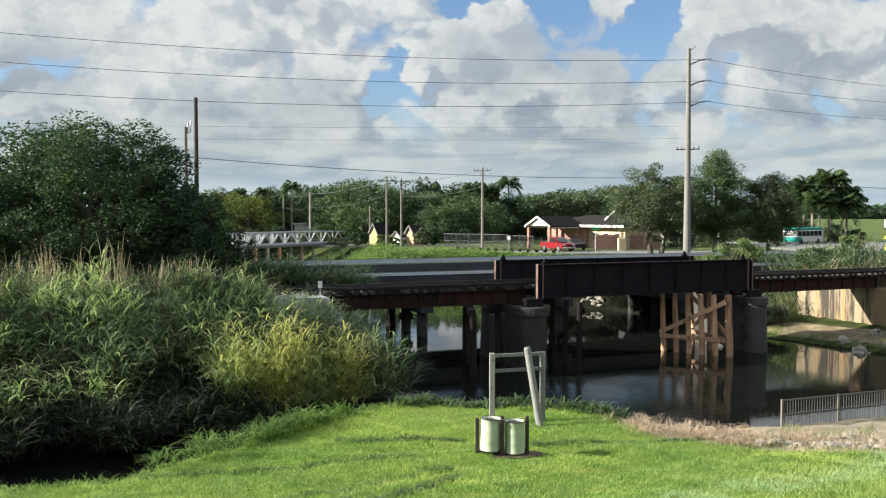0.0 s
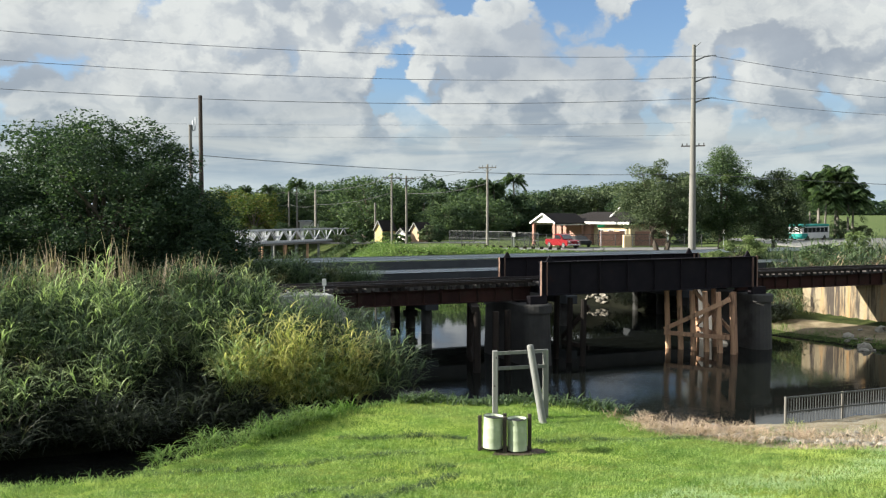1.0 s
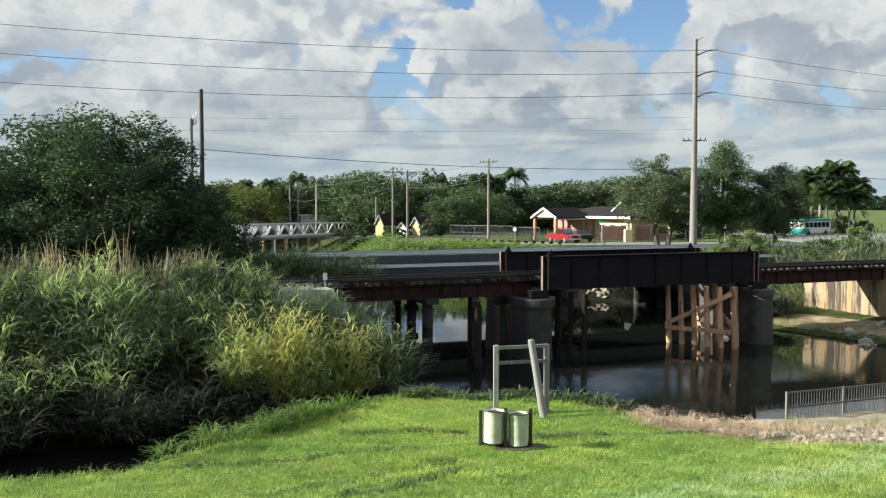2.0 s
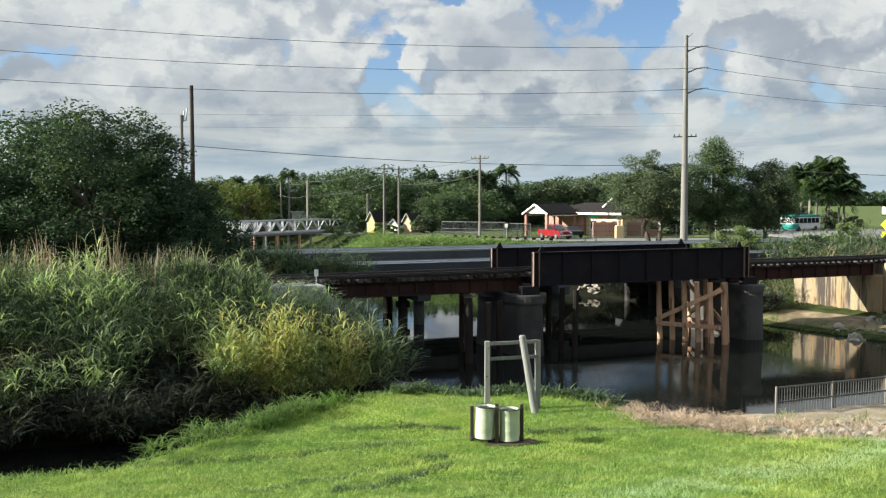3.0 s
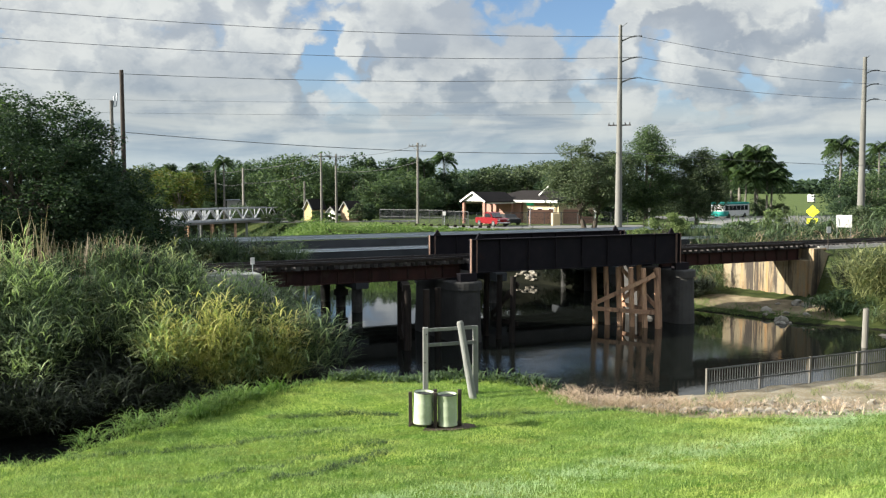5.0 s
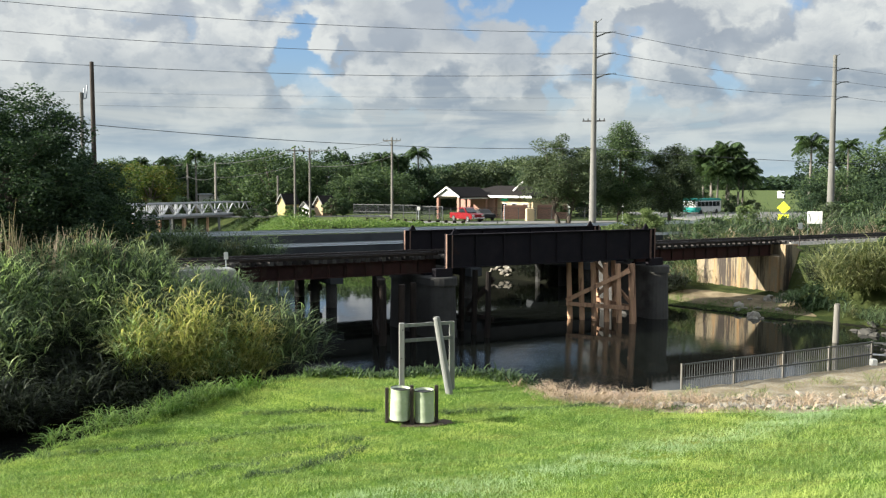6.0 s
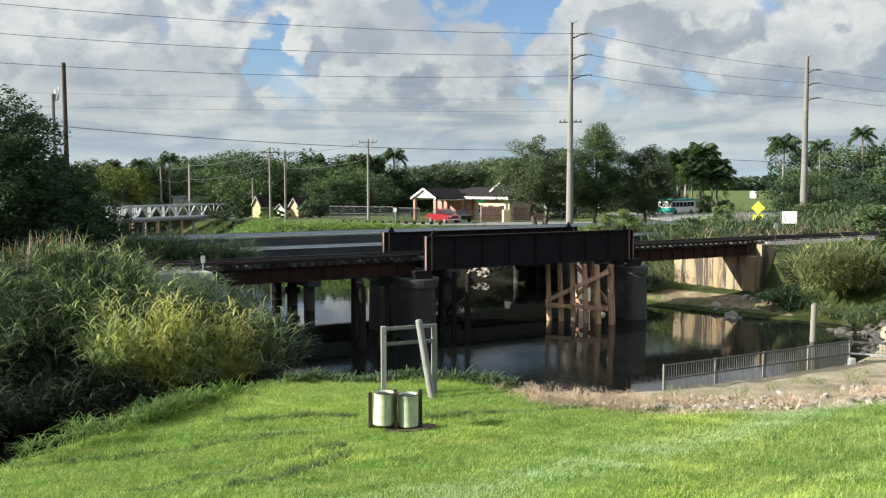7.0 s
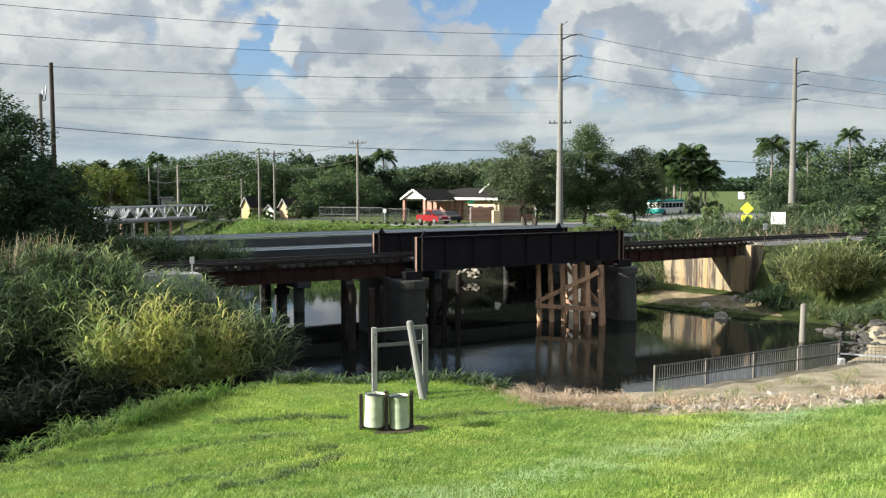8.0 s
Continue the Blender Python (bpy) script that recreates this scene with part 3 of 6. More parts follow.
def build_ground():
    def axis(lo, hi, step, far):
        mid = np.arange(lo, hi + step / 2, step)
        out = []
        d, s = 0.0, step
        while d < far:
            s *= 1.22
            d += s
            out.append(d)
        out = np.array(out)
        return np.concatenate([lo - out[::-1], mid, hi + out])

    xs, ys = axis(-46, 56, 0.42, 3600), axis(-6, 128, 0.42, 3600)
    gx, gy = np.meshgrid(xs, ys)
    x, y = gx.ravel(), gy.ravel()
    z = land_height(x, y)
    d = river_distance(x, y)
    nx, ny = len(xs), len(ys)
    i = np.arange(nx * ny).reshape(ny, nx)
    faces = np.stack([i[:-1, :-1], i[:-1, 1:], i[1:, 1:], i[1:, :-1]], -1).reshape(-1, 4)
    ob = bulk("ground", np.stack([x, y, z], 1), faces, M_GROUND, "grassy canal banks and flat fields", "ground", "structure", smooth=True)
    near = y < np.interp(x, SHORE_X, SHORE_Y) + 1.0
    edge = np.interp(x, DRY_X, DRY_Y)
    zones = {
        "dry": np.where(near & (x > 5.5), smooth_step(y - edge, -0.4, 0.4), 0),
        # waterline mud; spread wider on ditch bank and far shore to paint their shade
        "mud_and_shade": np.where(near, smooth_step(-d, -0.35, 0.0), np.where((x < 0) & (y < 45), smooth_step(-d, -4.5, -2.0), np.where((y > 64) & (x > -6) & (x < 26), smooth_step(-d, -7.0, -4.0), smooth_step(-d, -0.5, 0.1)))),
        "rough": np.where(~near & ((y < 118) | (x < -13)), 1.0, 0.0),
        "sand": np.where(~near & (x > 19) & (x < 27.6) & (y < 60) & (d > 0.6), smooth_step(5.4 - d, 0, 2.0) * smooth_step(d, 0.6, 1.6), 0),
        "field": np.where((y > 118) & (x > -13) | (y > 180), 1.0, 0.0),
    }
    for k, v in zones.items():
        ob.data.attributes.new(k, "FLOAT", "POINT").data.foreach_set("value", v.astype(np.float32))


build_ground()
wb = B()
box(wb, (-260, -30, -0.02), (200, 260, 0.0))
bmesh.ops.delete(wb, geom=[f for f in wb.faces if f.normal.z < 0.5], context="FACES")
tagged(part("water", wb, M_WATER, None), "dark still canal water with faint ripples", "water", "", "structure")

# ---- railway bridge ----
BRIDGE = pose(10.4, 50.6, 0, 0, 0, 22.5)          # local x along the track, y away from the lawn


def along(u, v, z=0.0):
    return BRIDGE @ Vector((u, v, z))


def plate_girder(name, parent, u0, u1, v, z0, z1, material, stiff_every, face=-1, flange=0.34, stiff=0.14):
    """A riveted girder: web, flanges, and stiffeners as parts below it."""
    bm = B()
    box(bm, (u0, v - 0.012, z0), (u1, v + 0.012, z1))
    g = part(name, bm, material, parent)
    for z in (z0, z1 - 0.05):
        bm = B()
        box(bm, (u0, v - flange / 2, z), (u1, v + flange / 2, z + 0.05), bevel=0.008)
        part("flange", bm, material, g)
    k = max(2, round((u1 - u0) / stiff_every))
    sm = B()
    box(sm, (-0.02, -stiff, 0), (0.02, stiff, z1 - z0 - 0.1), bevel=0.004)
    box(sm, (-0.06, -0.03, 0), (0.06, 0.03, z1 - z0 - 0.1))
    first = part("stiffener", sm, material, g)
    first.location = (u0 + 0.04, v, z0 + 0.05)
    for i in range(1, k + 1):
        piece("stiffener", first.data, g, pose(u0 + 0.04 + (u1 - u0 - 0.08) * i / k, v, z0 + 0.05))
    return g


def pier(name, parent, u, v0, v1, w, z1, material):
    """A battered concrete pier with rounded noses and a projecting cap."""
    bm = B()
    n = 10
    rings = []
    for z, grow in ((-1.6, 0.14), (z1 - 0.45, 0.0), (z1 - 0.44, 0.10), (z1 - 0.06, 0.10), (z1, 0.05)):
        r = w / 2 + grow
        ring = []
        for c, start in ((v0 + w / 2, math.pi), (v1 - w / 2, 0.0)):
            for k in range(n + 1):
                a = start + math.pi * k / n
                ring.append(bm.verts.new((u + r * math.cos(a), c + r * math.sin(a), z)))
        rings.append(ring)
    for a, b in zip(rings, rings[1:]):
        for k in range(len(a)):
            bm.faces.new((a[k], a[(k + 1) % len(a)], b[(k + 1) % len(b)], b[k]))
    bm.faces.new(rings[-1])
    return part(name, bm, material, parent)


def build_railway():
    br = thing("railway_bridge", "black rusty plate girder railway bridge on concrete piers", "bridge", BRIDGE)
    # main through girders, standing beside the track
    for v, u0, u1 in ((-2.3, -6.95, 7.22), (2.35, -7.12, 6.7)):
        g = plate_girder("through_girder", br, u0, u1, v, 3.62, 5.4, M_RUST, 1.7)
        for u, s in ((u0, 1), (u1, -1)):
            bm = B()
            box(bm, (u - 0.02, v - 0.19, 3.62), (u + 0.02, v - 0.05, 5.42), bevel=0.004)
            part("end_plate", bm, M_RUSTPALE, g, "end plate with pale worn rust")
            bm = B()
            box(bm, (u + s * 0.3, v - 0.21, 3.62), (u + s * 0.33, v - 0.1, 5.36), bevel=0.004)
            part("end_plate", bm, M_RUSTPALE, g, "end plate with pale worn rust")
        for u in (u0 + 0.55, u1 - 0.6):
            bm = B()
            prism(bm, [(u - 0.22, 5.39), (u + 0.22, 5.39), (u + 0.06, 5.66), (u, 5.72), (u - 0.06, 5.66)], v - 0.05, v + 0.05)
            part("lifting_bracket", bm, M_RUST, g)
    bm = B()
    for i in range(10):
        u = -6.4 + i * 1.42
        box(bm, (u - 0.15, -2.3, 3.66), (u + 0.15, 2.3, 4.02))
    for v in (-0.75, 0.75):
        box(bm, (-6.7, v - 0.15, 3.72), (6.7, v + 0.15, 4.03))
    part("floor_beams", bm, M_RUST, br)
    # deck girders of the approach spans
    for u0, u1 in ((-17.4, -12.1), (-12.05, -6.9), (6.9, 18.6)):
        for v in (-1.05, 1.05):
            plate_girder("deck_girder", br, u0, u1, v, 3.28, 4.03, M_REDRUST, 0.95, flange=0.3, stiff=0.12)
    # rails
    prof = [(-0.07, 0), (0.07, 0), (0.07, 0.02), (0.012, 0.04), (0.012, 0.11), (0.036, 0.12), (0.036, 0.155), (-0.036, 0.155), (-0.036, 0.12), (-0.012, 0.11), (-0.012, 0.04), (-0.07, 0.02)]
    for v in (-0.75, 0.75):
        bm = B()
        prism(bm, prof, -48, 78)
        for w in bm.verts:
            w.co = Vector((w.co.y, w.co.x + v, w.co.z + 4.26))
        part("rail", bm, M_RAIL, br)
    for v in (-1.32, 1.32):
        bm = B()
        beam(bm, (-17.6, v, 4.32), (-6.9, v, 4.32), 0.14, 0.13)
        part("guard_timber", bm, M_PILE, br)
        bm = B()
        beam(bm, (7.0, v, 4.32), (18.9, v, 4.32), 0.14, 0.13)
        part("guard_timber", bm, M_PILE, br)
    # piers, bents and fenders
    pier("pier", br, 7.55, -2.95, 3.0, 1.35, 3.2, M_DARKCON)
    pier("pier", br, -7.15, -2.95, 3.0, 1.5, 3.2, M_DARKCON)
    for u in (-7.15, 7.35):
        for v in (-2.3, -1.05, 1.05, 2.3):
            bm = B()
            box(bm, (u - 0.5, v - 0.22, 3.18), (u + 0.5, v + 0.22, 3.3 if abs(v) < 2 else 3.63), bevel=0.02)
            part("bearing_block", bm, M_RUST, br)
    bm = B()
    beam(bm, (-11.0, -3.1, 3.12), (-8.8, 2.7, 3.12), 0.36, 0.32)
    part("bent_cap", bm, M_PILE, br)
    for u, v in ((-10.9, -3.0), (-10.5, -2.2), (-10.1, -1.2), (-9.8, 0.0), (-9.4, 1.2), (-8.9, 2.4), (-9.9, -3.1), (-9.0, -2.6)):
        bm = B()
        tube(bm, [(u + 0.02 * v, v * 1.04, -1.5), (u, v, 3.0)], [0.19, 0.165], 10)
        part("timber_post", bm, M_PILE, br)
    for z0, z1 in ((0.7, 0.7), (0.6, 2.7)):
        bm = B()
        beam(bm, (-11.1, -3.1, z0), (-9.3, 1.4, z1), 0.1, 0.24)
        part("brace", bm, M_PILE, br)
    # left fender has shade in its colour, right fender has sunlight
    for s, material, tag in ((-1, M_PILE, "timber fender post darkened as if shaded"), (1, M_TIMBER, "brown timber fender post brightened as if sunlit")):
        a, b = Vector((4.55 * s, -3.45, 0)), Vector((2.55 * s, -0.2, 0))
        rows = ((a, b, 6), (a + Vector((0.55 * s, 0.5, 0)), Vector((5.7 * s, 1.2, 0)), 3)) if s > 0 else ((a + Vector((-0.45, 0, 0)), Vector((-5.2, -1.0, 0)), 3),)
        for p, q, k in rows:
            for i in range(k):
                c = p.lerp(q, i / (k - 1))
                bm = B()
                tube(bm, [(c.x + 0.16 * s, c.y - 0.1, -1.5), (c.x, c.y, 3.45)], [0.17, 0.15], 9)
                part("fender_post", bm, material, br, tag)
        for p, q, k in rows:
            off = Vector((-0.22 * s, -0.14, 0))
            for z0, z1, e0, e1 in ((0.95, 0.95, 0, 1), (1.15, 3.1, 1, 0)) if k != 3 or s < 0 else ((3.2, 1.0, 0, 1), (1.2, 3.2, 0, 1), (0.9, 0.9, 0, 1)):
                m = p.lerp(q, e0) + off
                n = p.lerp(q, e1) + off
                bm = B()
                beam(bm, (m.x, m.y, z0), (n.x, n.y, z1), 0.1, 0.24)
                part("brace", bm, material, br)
    # abutments
    ab = thing("abutment", "tall pale concrete railway abutment streaked with rust stains", "abutment", BRIDGE, kind="structure")
    bm = B()
    box(bm, (18.55, -1.9, -0.2), (20.4, 5.6, 3.26), bevel=0.03)
    box(bm, (19.5, -1.9, 3.26), (20.4, 1.9, 4.05), bevel=0.03)
    for v in (-1.05, 1.05):
        box(bm, (18.75, v - 0.3, 3.22), (19.3, v + 0.3, 3.33))
    part("front_wall", bm, M_STAIN, ab)
    bm = B()
    outline = [(0, -0.2), (0, 4.08), (0.5, 4.08), (3.7, 2.45), (8.5, 1.2), (8.5, -0.2)]
    prism(bm, outline, -0.25, 0.25)
    turn = pose(18.7, -2.1, 0, 0, 0, -12)
    for w in bm.verts:
        w.co = turn @ w.co
    part("wing_wall", bm, M_STAIN, ab)
    ab2 = thing("abutment", "grey concrete abutment half hidden by cane grass", "abutment", BRIDGE, kind="structure")
    bm = B()
    box(bm, (-19.2, -2.6, 0.2), (-17.5, 2.6, 3.26), bevel=0.03)
    box(bm, (-19.2, -2.6, 3.26), (-18.1, 2.6, 4.1), bevel=0.05)
    part("front_wall", bm, M_CON, ab2)
    bm = B()
    prism(bm, [(-23.4, 1.0), (-23.4, 3.9), (-22.8, 4.12), (-19.4, 4.18), (-18.6, 4.12), (-18.05, 3.75), (-17.6, 3.2), (-17.6, 1.0)], -2.95, -2.5)
    part("wing_wall", bm, M_CON, ab2, "rounded grey concrete wing wall")
    # ballast shoulders and ties off the bridge
    for u0, u1 in ((-48, -18.9), (20.1, 78)):
        bm = B()
        prism(bm, [(-2.2, 3.5), (-1.5, 4.17), (1.5, 4.17), (2.2, 3.5)], u0, u1)
        for w in bm.verts:
            w.co = Vector((w.co.y, w.co.x, w.co.z))
        bmesh.ops.recalc_face_normals(bm, faces=bm.faces[:])
        tagged(part("ballast_bed", bm, M_BALLAST, None), "crushed stone ballast under the railway track", "ballast", "", "structure").matrix_basis = BRIDGE
    tie = B()
    box(tie, (-0.11, -1.32, 0), (0.11, 1.32, 0.22), bevel=0.012)
    first = part("tie", tie, M_TIE, br)
    first.location = (-34.0, 0, 4.04)
    rng = random.Random(4)
    u = -33.5
    while u < 38:
        piece("tie", first.data, br, pose(u, rng.uniform(-0.05, 0.05), 4.04 + rng.uniform(-0.008, 0.004), 0, 0, rng.uniform(-1.2, 1.2)))
        u += 0.46
    # small trackside signs
    for u, v, h, w, tall, label in ((-18.6, -2.7, 1.0, 0.2, 0.32, "small white marker board on a thin post"), (20.15, -2.2, 1.6, 0.42, 0.42, "small white trackside marker on a post")):
        sg = thing("marker_post", label, "sign", BRIDGE @ pose(u, v, 3.9))
        bm = B()
        tube(bm, [(0, 0, -0.9), (0, 0, h)], 0.025, 6)
        part("post", bm, M_GALV if u < 0 else M_POLEWOOD, sg)
        bm = B()
        box(bm, (-w / 2, -0.035, h - tall), (w / 2, -0.02, h), bevel=0.004)
        part("board", bm, M_WHITE, sg)


build_railway()


# ---- road bridge behind, parallel to the track ----
def build_road_bridge():
    rb = thing("road_bridge", "low grey concrete road bridge with steel guard rails", "bridge", BRIDGE)
    u0, u1 = -22.0, 19.5
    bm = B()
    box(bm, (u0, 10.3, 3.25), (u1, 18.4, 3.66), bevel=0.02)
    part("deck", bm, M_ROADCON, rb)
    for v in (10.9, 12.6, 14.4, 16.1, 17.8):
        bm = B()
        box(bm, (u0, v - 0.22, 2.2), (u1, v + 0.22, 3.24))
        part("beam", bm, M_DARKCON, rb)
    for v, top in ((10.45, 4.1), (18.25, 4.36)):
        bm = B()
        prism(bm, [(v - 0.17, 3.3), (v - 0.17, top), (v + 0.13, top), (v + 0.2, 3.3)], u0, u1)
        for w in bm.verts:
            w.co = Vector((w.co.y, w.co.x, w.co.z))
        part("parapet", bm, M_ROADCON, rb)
    for v, z in ((10.4, 4.2), (18.2, 4.62)):
        rail = B()
        wave = [(-0.04, -0.15), (0.04, -0.11), (0.04, -0.05), (-0.03, 0.0), (0.04, 0.05), (0.04, 0.11), (-0.04, 0.15)]
        prism(rail, [(v - 0.12 + 0.8 * a, z + c * (0.75 if v < 11 else 0.95)) for a, c in wave] + [(v - 0.1, z + 0.14 * (0.75 if v < 11 else 0.95)), (v - 0.1, z - 0.14 * (0.75 if v < 11 else 0.95))], u0 - 4, u1 + 12)
        for w in rail.verts:
            w.co = Vector((w.co.y, w.co.x, w.co.z))
        if v > 11:
            tube(rail, [(u0, v, z - 0.17), (u1, v, z - 0.17)], 0.05, 6)
        r = part("guard_rail", rail, M_GUARD, rb, "galvanised guard rail")
        pb = B()
        box(pb, (-0.05, -0.05, 0), (0.05, 0.05, 0.3), bevel=0.008)
        first = part("post", pb, M_GALV, r)
        first.location = (u0, v, z - 0.28)
        for i in range(1, 21):
            piece("post", first.data, r, pose(u0 + i * 2.05, v, z - 0.28))
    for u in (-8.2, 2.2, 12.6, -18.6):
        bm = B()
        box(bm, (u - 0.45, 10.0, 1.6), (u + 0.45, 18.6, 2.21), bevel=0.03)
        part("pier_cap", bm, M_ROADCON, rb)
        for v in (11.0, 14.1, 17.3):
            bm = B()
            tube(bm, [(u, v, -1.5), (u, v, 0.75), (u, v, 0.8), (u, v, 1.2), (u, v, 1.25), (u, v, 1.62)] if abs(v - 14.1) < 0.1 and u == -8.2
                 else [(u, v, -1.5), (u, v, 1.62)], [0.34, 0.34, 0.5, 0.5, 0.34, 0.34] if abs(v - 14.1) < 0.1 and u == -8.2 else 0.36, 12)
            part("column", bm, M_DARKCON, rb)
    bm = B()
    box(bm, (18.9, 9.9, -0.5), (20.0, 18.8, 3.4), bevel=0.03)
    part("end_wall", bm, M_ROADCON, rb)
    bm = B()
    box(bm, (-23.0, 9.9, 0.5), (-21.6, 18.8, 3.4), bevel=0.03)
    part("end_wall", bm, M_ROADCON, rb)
    rd = B()
    box(rd, (19.7, 10.4, 3.2), (150, 18.3, 3.62))
    box(rd, (-120, 10.4, 3.2), (-22.2, 18.3, 3.5))
    o = tagged(part("road", rd, M_ASPHALT, None), "worn grey asphalt road on a low bank", "road", "", "structure")
    o.matrix_basis = BRIDGE
    for lo, hi, name in (((4, 104.5, 3.2), (78, 112.5, 3.36), "road"), ((-30, 131, 3.2), (6, 136, 3.35), "road"), ((46, 112.4, 3.2), (120, 150, 3.34), "pavement")):
        bm = B()
        box(bm, lo, hi)
        tagged(part(name, bm, M_ASPHALT, None), "pale worn asphalt beside the houses", "road", "", "structure")


build_road_bridge()


# ---- litter bins and timber frame on the lawn ----
def build_bins():
    gx, gy = 1.62, 24.1
    z = drop(gx, gy)
    dirt = B()
    bmesh.ops.create_circle(dirt, cap_ends=True, radius=1.0, segments=40)
    rng = random.Random(2)
    for w in dirt.verts:
        k = 1 + rng.uniform(-0.14, 0.14)
        w.co = Vector((w.co.x * 1.1 * k, w.co.y * 0.38 * k, 0.018 + rng.uniform(0, 0.012)))
    dob = tagged(part("bare_soil", dirt, M_DIRT, None), "bare trodden soil under the litter drums", "soil", "", "structure")
    dob.location = (gx + 0.05, gy - 0.05, z + 0.01)
    for x, lean, lab in ((gx - 0.33, 2.0, "pale green steel drum litter bin, stained and slightly tilted"), (gx + 0.36, -1.0, "pale green steel drum litter bin between wooden posts")):
        bn = thing("litter_bin", lab, "litter bin", pose(x, gy, z + (0.14 if lean > 0 else 0.07), 0, lean, 0), "litter bins on the lawn")
        prof = [(0.0, 0.0), (0.272, 0.0), (0.28, 0.02), (0.272, 0.04), (0.272, 0.28), (0.275, 0.295), (0.272, 0.31), (0.272, 0.56), (0.275, 0.575), (0.272, 0.59),
                (0.272, 0.84), (0.284, 0.86), (0.282, 0.88), (0.262, 0.88), (0.26, 0.3), (0.0, 0.3)]
        bm = B()
        rings = [[bm.verts.new((max(r, 0.001) * math.cos(k * math.tau / 28), max(r, 0.001) * math.sin(k * math.tau / 28), h)) for k in range(28)] for r, h in prof]
        for a, b in zip(rings, rings[1:]):
            for k in range(28):
                bm.faces.new((a[k], a[(k + 1) % 28], b[(k + 1) % 28], b[k]))
        part("drum", bm, M_DRUM, bn, smooth=True)
        bm = B()
        tube(bm, [(0.276 * math.cos(a), 0.276 * math.sin(a), 0.875) for a in np.linspace(0, math.tau, 29)], 0.014, 6)
        part("rim", bm, M_BLACK, bn, "dark rolled rim")
        # black disc put in to stand for the shade inside the drum
        bm = B()
        tube(bm, [(0, 0, 0.76), (0, 0, 0.82)], [0.258, 0.24], 20)
        part("liner", bm, M_BLACK, bn, "dark disc standing for the shade inside")
    st = thing("bin_stand", "dark wooden posts and rails holding two drums", "stand", pose(gx, gy, z), "")
    for x, y in ((-0.68, 0.02), (0.0, -0.2), (0.02, 0.2), (0.7, 0.04)):
        bm = B()
        box(bm, (x - 0.05, y - 0.05, -0.4), (x + 0.05, y + 0.05, 1.04 + 0.03 * x), bevel=0.01)
        part("post", bm, M_POLEWOOD, st)
    for h in (0.13,):
        bm = B()
        box(bm, (-0.7, -0.06, h - 0.05), (0.72, 0.06, h + 0.035), bevel=0.008)
        part("cross_rail", bm, M_POLEWOOD, st)
    fr = thing("timber_frame", "weathered grey timber post frame with two cross rails", "frame", pose(1.6, 28.6, drop(1.6, 28.6)))
    for x, y in ((0.0, 0.0), (1.68, 0.25)):
        bm = B()
        box(bm, (x - 0.09, y - 0.08, -0.5), (x + 0.09, y + 0.08, 2.2), bevel=0.018)
        part("post", bm, M_GREYWOOD, fr)
    for h in (2.12, 1.62):
        bm = B()
        beam(bm, (-0.02, -0.02, h - 0.01), (1.7, 0.2, h + 0.04), 0.06, 0.11)
        part("cross_rail", bm, M_GREYWOOD, fr)
    for x, y, h in ((-0.02, -0.09, 1.05), (0.03, -0.09, 1.98), (1.1, 0.0, 1.62)):
        bm = B()
        tube(bm, [(x, y, h), (x, y - 0.03, h)], 0.025, 8)
        part("bolt", bm, M_RAIL, fr, "rusty bolt")
    ln = thing("leaning_post", "round silvered post leaning on the timber frame", "post", pose(3.12, 28.1, drop(3.12, 28.1)))
    bm = B()
    tube(bm, [(0.08, -0.02, -0.3), (0.0, 0.0, 0.0), (-0.2, 0.1, 1.2), (-0.4, 0.2, 2.46), (-0.41, 0.205, 2.52)], [0.13, 0.125, 0.118, 0.112, 0.085], 14)
    part("log", bm, M_GREYWOOD, ln, smooth=False)


build_bins()


